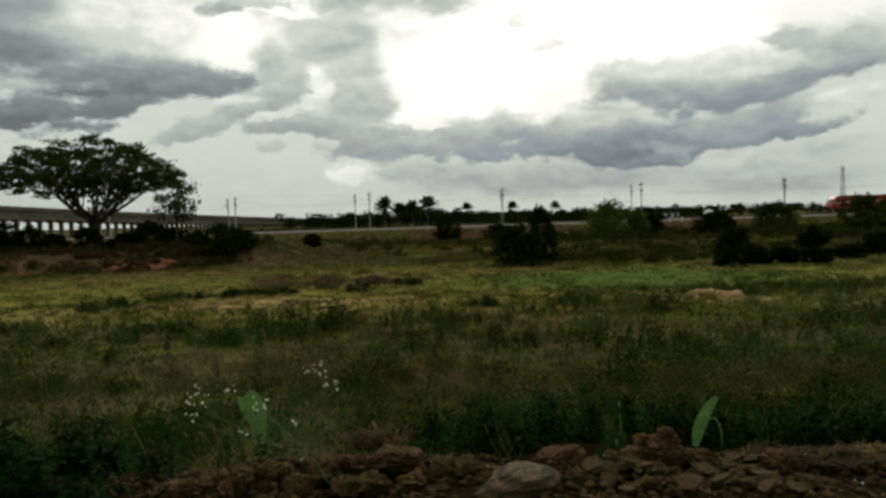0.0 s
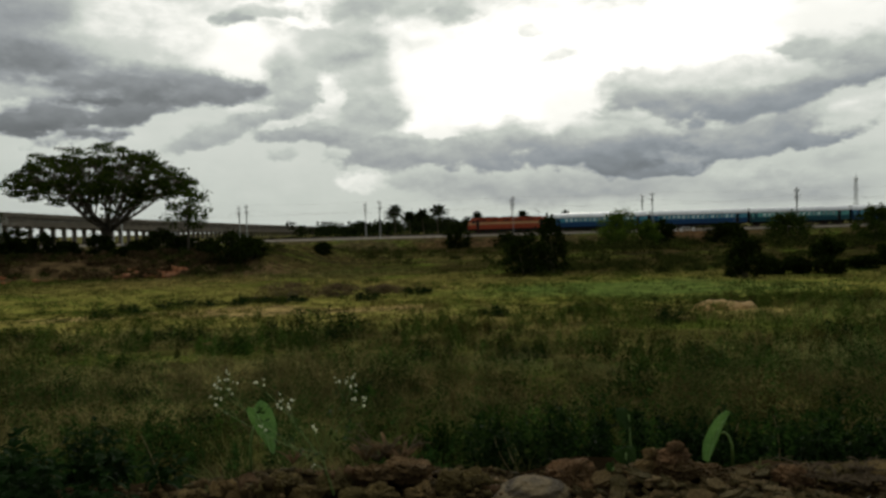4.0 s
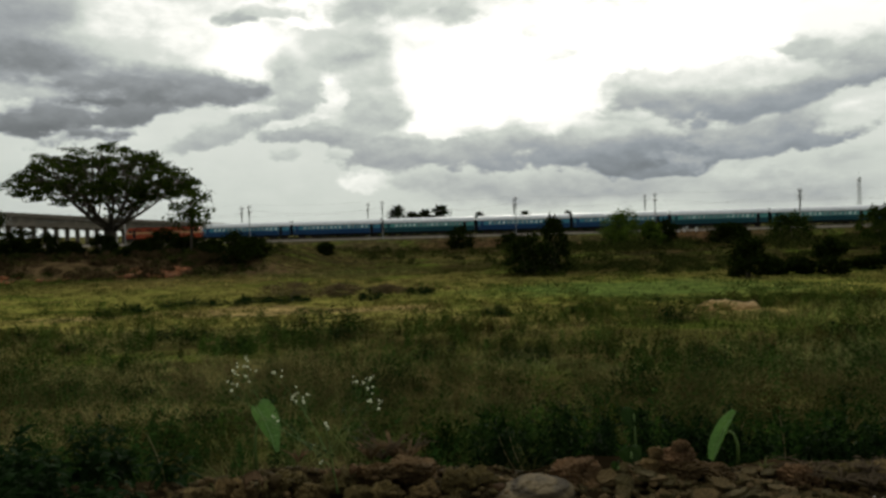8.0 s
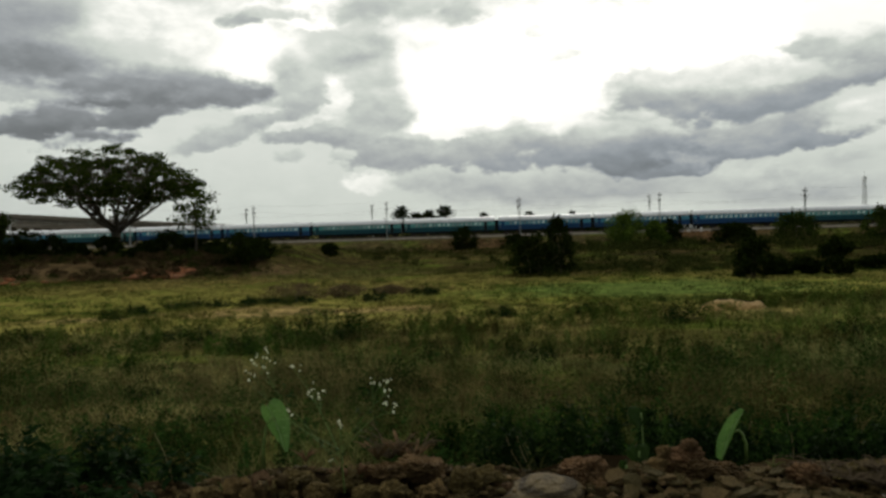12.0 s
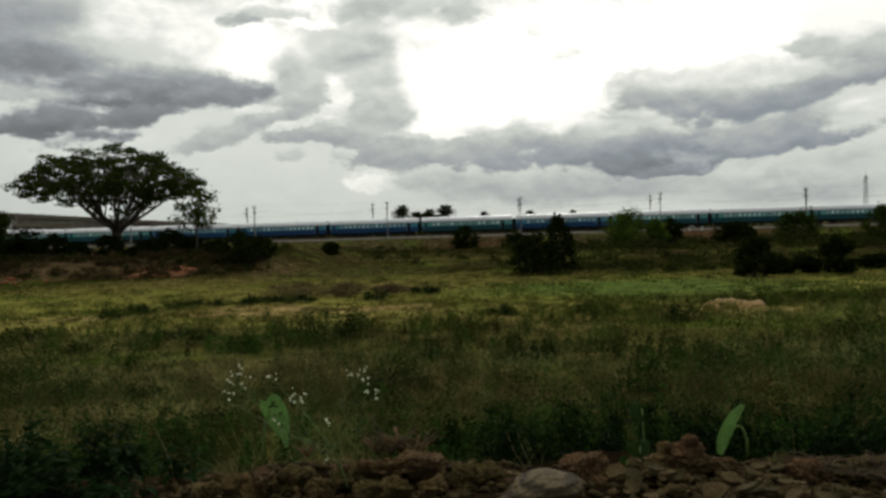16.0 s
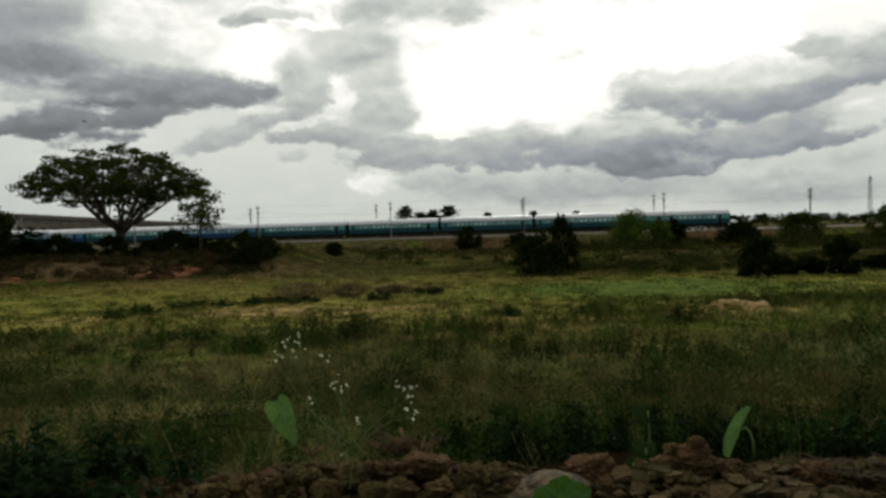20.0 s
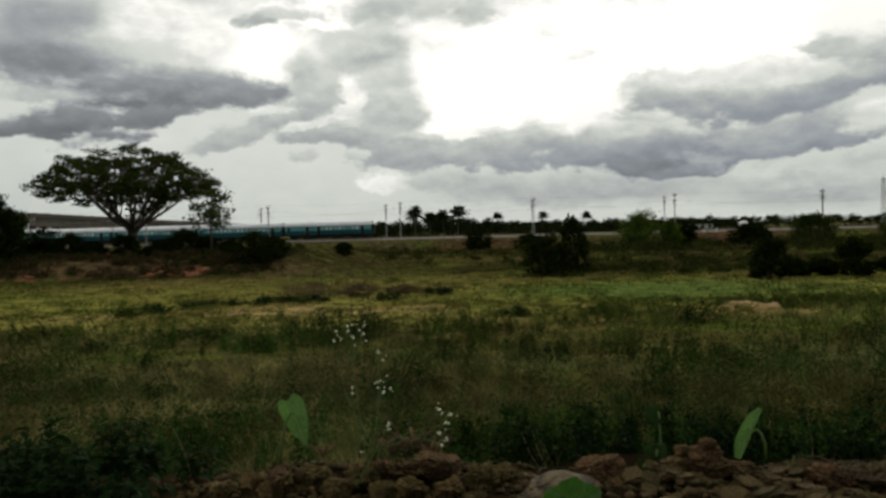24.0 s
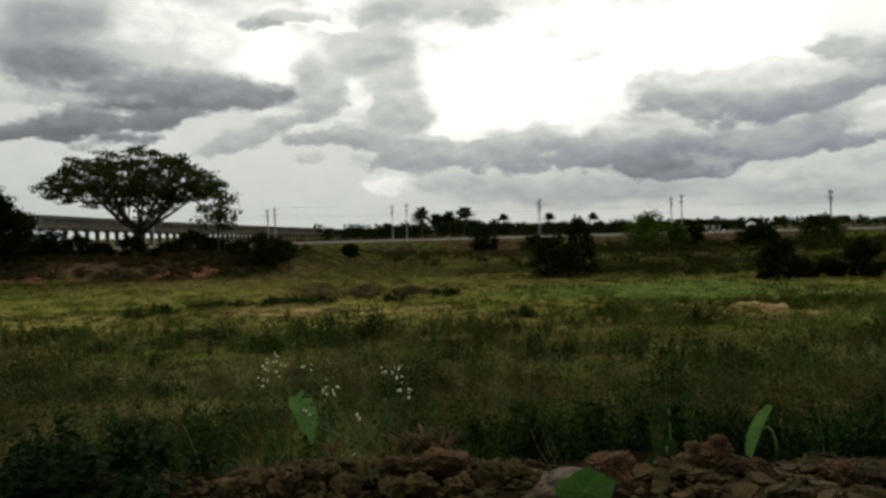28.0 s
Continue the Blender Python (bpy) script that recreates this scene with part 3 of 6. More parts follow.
def land(x, y):
    """Height of the ground."""
    x, y = np.asarray(x, float), np.asarray(y, float)
    z = np.interp(y, [-60, 0, 3.6, 4.35, 4.75, 5.6, 8, 12, 20, 30, 50, 100, 150, 175, 240, 5000],
                  [0, 0, -.11, -.11, -.13, -.56, -1.0, -1.4, -1.95, -2.3, -2.6, -3.0, -3.2, -2.6, -1.6, -1.6])
    wild = step01(y, 5.2, 14)
    z = z + wild * (0.10 * lattice_noise(x, y, 4.0, 1) + 0.16 * lattice_noise(x, y, 13, 2))
    z = z + (1 - wild) * step01(y, 3.0, 4.2) * (0.055 * lattice_noise(x, y, .42, 3) + 0.05 * lattice_noise(x, y, .19, 4))
    z = z - (1 - wild) * step01(y, 2.8, 3.8) * (.10 * step01(-x, 1.2, 2.1) + .04 * lattice_noise(x, 0 * y, .9, 9))
    # bank of red earth under the big tree
    edge = 66 + 4 * lattice_noise(x, 0 * y, 9, 5)
    bank = step01(y, edge, edge + 8) * step01(-x, 13, 22) * (1 - step01(y, 118, 140))
    z = z + bank * (1.75 + 0.35 * step01(y, 74, 92) + 0.22 * lattice_noise(x, y, 3.5, 6))
    # low terrace on the other side
    z = z + 0.55 * step01(y, 92, 96) * step01(x, 10, 30) * (1 - step01(y, 118, 140))
    # railway embankment
    off = np.abs(y - (TRACK_Y + TRACK_K * x))
    lift = 1 - step01(off + 0.6 * lattice_noise(x, y, 6, 8), 4.6, 13.0)
    top = RAIL_Z - 0.62 + GRADE * np.clip(x, -620, 620)
    return z * (1 - lift) + top * lift


def shear(v):
    return step01(v, 45, 140)


# ---- ground: one sheet to the horizon ----
def spread(first, step, grow, far):
    out = [first]
    while out[-1] < far:
        out.append(out[-1] + step)
        step *= grow
    return out


def build_ground():
    xs = spread(0, 0.09, 1.0, 4.5)
    xs += spread(xs[-1] + 0.1, 0.12, 1.075, 60)[0:]
    xs += spread(xs[-1] + 4, 4.0, 1.0, 190)
    xs += spread(xs[-1] + 8, 10.0, 1.35, 5200)
    xs = np.array([-v for v in xs[:0:-1]] + xs)
    ys = [-5200, -1500, -400, -120, -50, -20, -8, -3, 0, 1.5, 2.6] + spread(3.2, 0.075, 1.0, 6.2)
    ys += spread(ys[-1] + 0.1, 0.12, 1.03, 140)
    ys += spread(ys[-1] + 1.2, 1.2, 1.0, 186)
    ys += spread(ys[-1] + 3, 5, 1.3, 5200)
    ys = np.array(ys)
    X, Y = np.meshgrid(xs, ys)
    Y = Y + TRACK_K * X * shear(Y) * (1 - step01(np.abs(X), 600, 3000))
    Z = land(X, Y)
    V = np.stack([X, Y, Z], -1).reshape(-1, 3)
    n, m = len(ys), len(xs)
    i = (np.arange(n - 1)[:, None] * m + np.arange(m - 1)[None]).ravel()
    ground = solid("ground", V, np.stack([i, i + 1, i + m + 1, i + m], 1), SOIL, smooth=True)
    tagged(ground, "rough fallow field of brown soil and grass", "ground", kind="structure")


build_ground()


# ---- railway line ----
def build_line():
    bed = bmesh.new()
    extrude_x(bed, [(-3.6, -.75), (-2.3, -.17), (2.3, -.17), (6.2, -.17), (7.6, -.75)], -620, 620)
    o = part("ballast_bed", bed, BALLAST)
    o.matrix_world = pose(*on_track(0), 0, TRACK_TILT, TRACK_TURN)
    tagged(o, "long bed of pale stone ballast under the railway", "ballast", kind="structure")
    for k, off in enumerate((-0.84, 0.84, 3.66, 5.34)):
        bm = bmesh.new()
        extrude_x(bm, [(-.07, -.15), (-.01, -.12), (-.01, -.04), (-.035, -.03), (-.035, 0), (.035, 0), (.035, -.03), (.01, -.04), (.01, -.12), (.07, -.15)], -600, 600)
        r = part("rail", bm, RUST)
        r.matrix_world = pose(*on_track(0, off), 0, TRACK_TILT, TRACK_TURN)
        tagged(r, "long rusty steel rail on concrete sleepers", "rail", "rails of the line")
    V, F = [], []
    for s in np.arange(-210, 210, 0.65):
        for off in (0, 4.5):
            b = len(V)
            for z in (-.3, -.15):
                for y in (-1.35, 1.35):
                    for x in (-.125, .125):
                        V.append((s + x, off + y, z))
            F += [(b + i, b + j, b + k, b + l) for i, j, k, l in ((4, 5, 7, 6), (0, 1, 5, 4), (2, 6, 7, 3), (0, 4, 6, 2), (1, 3, 7, 5))]
    o = solid("sleepers", np.array(V), np.array(F), SLEEPER)
    o.matrix_world = pose(*on_track(0), 0, TRACK_TILT, TRACK_TURN)
    tagged(o, "grey concrete sleepers half sunk in the ballast", "sleepers", kind="stuff")


build_line()


# ---- the train ----
def wheel_mesh(name, r, material):
    bm = bmesh.new()
    n = 20
    for y0, y1, rr in ((-.07, .06, r), (.06, .09, r + .03)):
        ring0 = [bm.verts.new((rr * math.cos(k * math.tau / n), y0, rr * math.sin(k * math.tau / n))) for k in range(n)]
        ring1 = [bm.verts.new((rr * math.cos(k * math.tau / n), y1, rr * math.sin(k * math.tau / n))) for k in range(n)]
        for k in range(n):
            bm.faces.new((ring0[k], ring0[(k + 1) % n], ring1[(k + 1) % n], ring1[k]))
        bm.faces.new(ring0)
        bm.faces.new(ring1[::-1])
    return part(name, bm, material)


def bogie(parent, x, wheelbase, wheel, axles=2, r=0.457):
    """A bogie at x with its wheels as parts of it."""
    half = wheelbase / 2
    rows = [(-half - .6, half + .6, s * 1.15 - .08, s * 1.15 + .08, .42, .72) for s in (-1, 1)]
    rows += [(-.35, .35, -1.2, 1.2, .45, .9)]
    for i in range(axles):
        ax = -half + wheelbase * i / (axles - 1)
        for s in (-1, 1):
            rows += [(ax - .17, ax + .17, s * 1.15 - .16, s * 1.15 + .16, .28, .62), (ax - .42, ax - .22, s * 1.15 - .1, s * 1.15 + .1, .6, .95), (ax + .22, ax + .42, s * 1.15 - .1, s * 1.15 + .1, .6, .95)]
    b = part("bogie", boxes(*rows), DARK, parent)
    b.matrix_basis = pose(x, 0, 0)
    for i in range(axles):
        ax = -half + wheelbase * i / (axles - 1)
        for s in (-1, 1):
            again(wheel, pose(ax, s * .84, r, 0, 0, 0 if s < 0 else 180), b)
    return b


def coach(name, band, label, brake=False, paint=BLUE):
    """A riveted passenger coach, 21.3 m long, along x, with its rails at z = 0."""
    root = new(name)
    L = 10.65
    part("body", boxes((-L, L, -1.6, 1.6, .98, 1.98), (-L, L, -1.57, 1.57, 1.98, 3.12), bevel=.03), paint, root, "dark painted steel sides")
    for s in (-1, 1):
        part("window_band", boxes((-L + .02, L - .02, s * 1.605 - .012, s * 1.605 + .012, 2.02, 2.95), bevel=.008), band, root, "light painted band along the windows")
        part("eave_strip", boxes((-L, L, s * 1.60 - .03, s * 1.60 + .03, 2.96, 3.03)), DARK, root)
    arch = [(-1.64, 3.03)]
    arch += [(-1.64 * math.cos(a) ** .8 if math.cos(a) > 0 else 0, 3.14 + 1.02 * math.sin(a)) for a in np.linspace(0.05, math.pi / 2 - .02, 7)]
    arch = arch + [(-y, z) for y, z in arch[::-1]]
    bm = bmesh.new()
    extrude_x(bm, arch, -L - .02, L + .02)
    part("roof", bm, ROOF, root, "arched pale grey roof")
    vent = part("roof_vent", boxes((-.28, .28, -.2, .2, 4.02, 4.22), bevel=.05), ROOF, root)
    vent.matrix_basis = pose(-8.2, 0, 0)
    for x in (-4.9, -1.6, 1.6, 4.9, 8.2):
        again(vent, pose(x, 0, 0))
    # windows with their frames, on both sides
    bm = boxes((-.30, .30, -.02, .02, 2.22, 2.84), bevel=.015)
    pane = part("window", bm, PANE, root)
    fr = part("window_frame", boxes((-.35, -.29, -.03, .03, 2.16, 2.90), (.29, .35, -.03, .03, 2.16, 2.90), (-.35, .35, -.03, .03, 2.83, 2.90), (-.35, .35, -.03, .03, 2.16, 2.23), (-.35, .35, -.035, .035, 2.50, 2.53)), band, pane)
    spots = [-7.7 + 1.07 * i for i in range(15)]
    if brake:
        spots = spots[6:]
    first = True
    for s in (-1, 1):
        for x in spots:
            m = pose(x, s * 1.612, 0, 0, 0, 0 if s < 0 else 180)
            if first:
                pane.matrix_basis, first = m, False
            else:
                p = again(pane, m)
                again(fr, Matrix(), p)
    # a solid dark panel stands in for the shade inside an open doorway
    bm = boxes((-.34, .34, -.015, .03, 1.05, 3.0), bevel=.01)
    door = part("door", bm, DARK, root, "dark panel painted as a shaded open doorway")
    grip = part("grab_rail", boxes((-.6, -.55, -.06, -.02, 1.3, 2.6)), STEEL, door)
    shut = part("door", boxes((-.34, .34, -.015, .03, 1.05, 3.0), bevel=.01), paint)
    doors = [8.5, -9.6] + ([-5.0, -2.2] if brake else [])
    first = True
    for s in (-1, 1):
        for x in doors:
            m = pose(x, s * 1.612, 0, 0, 0, 0 if s < 0 else 180)
            if first:
                door.matrix_basis, first = m, False
            else:
                d = again(door, m)
                again(grip, Matrix(), d)
                if x < -9:
                    d.data = shut.data
                    d["label"] = "closed painted door"
    bpy.data.objects.remove(shut)
    part("underframe", boxes((-L, L, -1.45, 1.45, .80, .985), (-3.4, -.6, -1.3, -.4, .32, .82), (.4, 2.6, -1.35, -.5, .36, .82), (-2.6, 1.2, .4, 1.3, .34, .82), (-5.4, 5.4, -.3, .3, .45, .82)), DARK, root)
    for x in (-4.3, 3.6):
        part("battery_box", boxes((x - .7, x + .7, -1.4, -.7, .30, .79), bevel=.03), DARK, root)
    for s in (-1, 1):
        part("gangway", boxes((s * (L + .24) - .24, s * (L + .24) + .24, -.72, .72, 1.05, 3.3), bevel=.04), DARK, root, "black bellows gangway")
        for y in (-.98, .98):
            part("buffer", boxes((s * (L + .25) - .25, s * (L + .25) + .25, y - .09, y + .09, 1.0, 1.18), (s * (L + .47) - .03, s * (L + .47) + .03, y - .23, y + .23, .88, 1.3)), DARK, root)
    wheel = wheel_mesh("wheel", .457, RUST)
    b1 = bogie(root, -7.4, 2.9, wheel)
    b2 = bogie(root, 7.4, 2.9, wheel)
    bpy.data.objects.remove(wheel)
    tagged(root, label, "railway coach", "coaches of the train")
    return root


def locomotive():
    root = new("locomotive")
    L = 9.65
    # body with slanted cab fronts
    bm = bmesh.new()
    side = [(-L, 1.0), (L, 1.0), (L, 2.15), (L - .55, 3.25), (L - 1.0, 3.62), (-L + 1.0, 3.62), (-L + .55, 3.25), (-L, 2.15)]
    a = [bm.verts.new((x, -1.52, z)) for x, z in side]
    b = [bm.verts.new((x, 1.52, z)) for x, z in side]
    n = len(side)
    for i in range(n):
        bm.faces.new((a[i], b[i], b[(i + 1) % n], a[(i + 1) % n]))
    bm.faces.new(a)
    bm.faces.new(b[::-1])
    bmesh.ops.bevel(bm, geom=list(bm.edges), offset=.05, segments=2, affect="EDGES")
    part("body", bm, ORANGE, root, "orange-red painted steel body")
    for s in (-1, 1):
        part("cream_stripe", boxes((-L + .05, L - .05, s * 1.528 - .012, s * 1.528 + .012, 2.05, 2.62)), CREAM, root, "cream stripe along the body")
        for x in (-6.2, -3.4, -.6, 2.2, 5.0):
            part("louvre", boxes(*[(x - .8, x + .8, s * 1.535 - .015, s * 1.535 + .015, z, z + .05) for z in np.arange(2.75, 3.3, .11)]), DARK, root)
        for e in (-1, 1):
            part("cab_side_window", boxes((e * (L - 1.35) - .38, e * (L - 1.35) + .38, s * 1.53 - .02, s * 1.53 + .02, 2.35, 3.0), bevel=.015), GLASS, root)
            part("cab_door", boxes((e * (L - 2.3) - .36, e * (L - 2.3) + .36, s * 1.53 - .016, s * 1.53 + .016, 1.1, 3.1), bevel=.01), DARK, root)
    for e in (-1, 1):
        for y in (-.72, .72):
            w = part("windscreen", boxes((-.03, .03, -.6, .6, -.38, .38), bevel=.015), GLASS, root)
            w.matrix_basis = pose(e * (L - .27), y, 2.7, 0, -e * 26.6, 0)
            part("headlight", boxes((e * (L + .02) - .05, e * (L + .02) + .05, y * 1.3 - .15, y * 1.3 + .15, 1.5, 1.8), bevel=.03), STEEL, root)
            part("buffer", boxes((e * (L + .25) - .3, e * (L + .25) + .3, y * 1.36 - .09, y * 1.36 + .09, 1.0, 1.18), (e * (L + .55) - .03, e * (L + .55) + .03, y * 1.36 - .24, y * 1.36 + .24, .86, 1.32)), DARK, root)
        part("cow_catcher", boxes((e * (L + .1) - .1, e * (L + .1) + .1, -1.35, 1.35, .25, .85)), DARK, root)
    part("roof_equipment", boxes((-5.6, -2.6, -1.0, 1.0, 3.6, 3.85), (-1.8, 1.6, -1.1, 1.1, 3.6, 3.8), (2.4, 5.4, -1.0, 1.0, 3.6, 3.86), bevel=.04), DARK, root)
    part("underframe", boxes((-L + .1, L - .1, -1.48, 1.48, .78, 1.0), (-2.3, 2.3, -1.35, 1.35, .3, .8)), DARK, root)
    for x, up in ((-6.6, .35), (6.6, 1.6)):
        p = bmesh.new()
        for y in (-.55, .55):
            tube(p, [(x - .9, y, 3.7), (x + .7, y, 3.75 + up * .5), (x - .5, y * .8, 3.8 + up)], [.04, .035, .03], 5)
        tube(p, [(x - .5, -.95, 3.8 + up), (x - .5, .95, 3.8 + up)], [.05, .05], 5)
        box(p, x - 1.1, x + 1.1, -.6, .6, 3.6, 3.72)
        part("pantograph", p, DARK, root, "raised pantograph" if up > 1 else "folded pantograph")
    wheel = wheel_mesh("wheel", .55, RUST)
    bogie(root, -5.3, 3.8, wheel, 3, .55)
    bogie(root, 5.3, 3.8, wheel, 3, .55)
    bpy.data.objects.remove(wheel)
    return tagged(root, "orange-red electric locomotive with a cream stripe", "locomotive")


LOCO = locomotive()
BLUE_LABEL = "dark blue passenger coach with a light blue window band"
TEAL_LABEL = "green-blue passenger coach with a pale teal window band"
COACHES = [coach("coach", PALE, BLUE_LABEL), coach("coach", TEAL, TEAL_LABEL, False, GREEN_BLUE)]
VAN = coach("coach", TEAL, "pale teal and blue luggage van coach at the train's end", True, GREEN_BLUE)
TRAIN = []
for k in range(17):
    src = VAN if k == 16 else COACHES[1 if k in (2, 5, 6, 10, 12, 13, 14, 15) else 0]
    if src is VAN:
        TRAIN.append(VAN)
    elif k in (1, 2):
        TRAIN.append(src)
    else:
        TRAIN.append(copy_thing(src, Matrix()))


# ---- masts, wires, tower, viaduct ----
def mast(x_track, off, arm):
    """A steel mast beside the line with a bracket and insulators that hold the wire on the side arm."""
    root = new("overhead_line_mast")
    post = bmesh.new()
    for dx in (-.11, .11):
        box(post, dx - .035, dx + .035, -.11, .11, -1.2, 7.9)
    for i in range(16):
        z = -.9 + .55 * i
        box(post, -.11, .11, -.09, -.07, z, z + .06)
        box(post, -.11, .11, .07, .09, z + .27, z + .33)
    part("post", post, STEEL, root)
    b = bmesh.new()
    tube(b, [(0, 0, 6.9), (0, arm * 2.7, 7.1)], [.045, .035], 5)
    tube(b, [(0, 0, 5.6), (0, arm * 2.5, 6.95)], [.045, .035], 5)
    tube(b, [(0, arm * .9, 6.05), (0, arm * 2.8, 5.7)], [.03, .025], 5)
    part("bracket", b, STEEL, root)
    for z, w in ((7.75, .5), (6.45, .32)):
        part("crossarm", boxes((-w, w, -.07, .07, z - .06, z + .06), (-w - .02, -w + .12, -.08, .08, z, z + .3), (w - .12, w + .02, -.08, .08, z, z + .3)), STEEL, root)
    for z in (5.6, 6.9):
        b = bmesh.new()
        tube(b, [(0, arm * .12, z), (0, arm * .34, z + .05), (0, arm * .56, z + .12)], [.05, .1, .05], 8)
        part("insulator", b, CERAMIC, root)
    b = bmesh.new()
    tube(b, [(0, 0, 7.85), (0, 0, 8.15), (0, 0, 8.4)], [.05, .10, .04], 8)
    part("insulator", b, CERAMIC, root)
    part("footing", boxes((-.4, .4, -.4, .4, -1.7, -.75), bevel=.05), CONCRETE, root)
    root.matrix_world = pose(*on_track(x_track * TRACK_H, off), 0, 0, TRACK_TURN)
    return tagged(root, "grey steel overhead line mast beside the railway", "mast", "masts along the line")


NEAR_X = [-171, -139.5, -108, -77, -45.9, -13.8, 17.3, 48.7, 80.2, 111.5, 143, 174, 205, 237]
FAR_X = [-152, -118, -85, -51.6, -19.2, 17.0, 48.4, 84.3, 118, 152, 186]
for x in NEAR_X:
    mast(x, -2.9, 1)
for x in FAR_X:
    mast(x, 7.4, -1)


def marker(s, off, high):
    o = part("marker_stone", boxes((-.22, .22, -.16, .16, -.4, high), bevel=.05), WHITE)
    x, y, z = on_track(s, off)
    o.matrix_world = pose(x, y, float(land(x, y)), 0, 0, TRACK_TURN)
    tagged(o, "small whitewashed marker stone beside the railway", "marker stone", "marker stones by the line")


for ms, mh in ((53.4, .75), (54.7, .6), (57.4, .8), (62.4, .5), (63.7, .5)):
    marker(ms, -5.0, mh)


def wires():
    spans = [(a, b) for a, b in zip(NEAR_X, NEAR_X[1:])]
    for off, label in ((-.1, "overhead contact wire with its sagging carrier wire"), (4.5, "overhead contact wire with its sagging carrier wire")):
        bm = bmesh.new()
        for a, b in spans:
            pts = []
            for i in range(9):
                u = i / 8
                x = a + (b - a) * u
                pts.append((x * TRACK_H, off, 7.05 - 1.05 * 4 * u * (1 - u)))
            tube(bm, pts, [.009] * 9, 4)
            tube(bm, [(a * TRACK_H, off, 5.65), (b * TRACK_H, off, 5.65)], [.009, .009], 4)
            for i in (1, 3, 4, 5, 7):
                tube(bm, [(pts[i][0], off, 5.65), pts[i]], [.005, .005], 3)
        o = part("overhead_wire", bm, STEEL)
        o.matrix_world = pose(*on_track(0), 0, TRACK_TILT, TRACK_TURN)
        tagged(o, label, "wire", "wires over the line")
    for a, b in spans:
        bm = bmesh.new()
        tube(bm, [((a + (b - a) * i / 6) * TRACK_H, -2.9, 8.4 - .45 * 4 * (i / 6) * (1 - i / 6)) for i in range(7)], [.009] * 7, 4)
        o = part("feeder_wire", bm, STEEL)
        o.matrix_world = pose(*on_track(0), 0, TRACK_TILT, TRACK_TURN)
        tagged(o, "thin feeder wire along the mast tops", "wire", "wires over the line")


wires()


def cell_tower(x, y, high):
    root = new("lattice_tower")
    z0 = float(land(x, y)) - .3
    legs = []
    for sx, sy in ((-1, -1), (1, -1), (1, 1), (-1, 1)):
        bm = bmesh.new()
        tube(bm, [(sx * 1.2, sy * 1.2, 0), (sx * .5, sy * .5, high)], [.10, .07], 5)
        part("leg", bm, STEEL, root)
    bm = bmesh.new()
    n = 11
    cs = ((-1, -1), (1, -1), (1, 1), (-1, 1))
    for i in range(n):
        h0, h1 = high * i / n, high * (i + 1) / n
        r0, r1 = 1.2 - .7 * i / n, 1.2 - .7 * (i + 1) / n
        for k in range(4):
            (ax, ay), (bx, by) = cs[k], cs[(k + 1) % 4]
            tube(bm, [(ax * r0, ay * r0, h0), (bx * r1, by * r1, h1)], [.045, .045], 4)
            tube(bm, [(bx * r0, by * r0, h0), (ax * r1, ay * r1, h1)], [.045, .045], 4)
            tube(bm, [(ax * r1, ay * r1, h1), (bx * r1, by * r1, h1)], [.05, .05], 4)
    part("bracing", bm, STEEL, root)
    for k, (dx, dy, h) in enumerate(((-1.0, 0, .93), (1.0, 0, .95), (0, -1.1, .9), (-.9, .4, .78), (.95, -.3, .72))):
        part("antenna", boxes((dx - .2, dx + .2, dy - .15, dy + .15, high * h - 1.0, high * h + 1.0), bevel=.05), WHITE, root)
    bm = bmesh.new()
    tube(bm, [(0, 0, high - .5), (0, 0, high + 3)], [.09, .05], 5)
    part("spike", bm, STEEL, root)
    root.matrix_world = pose(x, y, z0)
    tagged(root, "grey steel lattice mobile phone tower with antennas", "tower")


cell_tower(247.0, 420.0, 27.0)


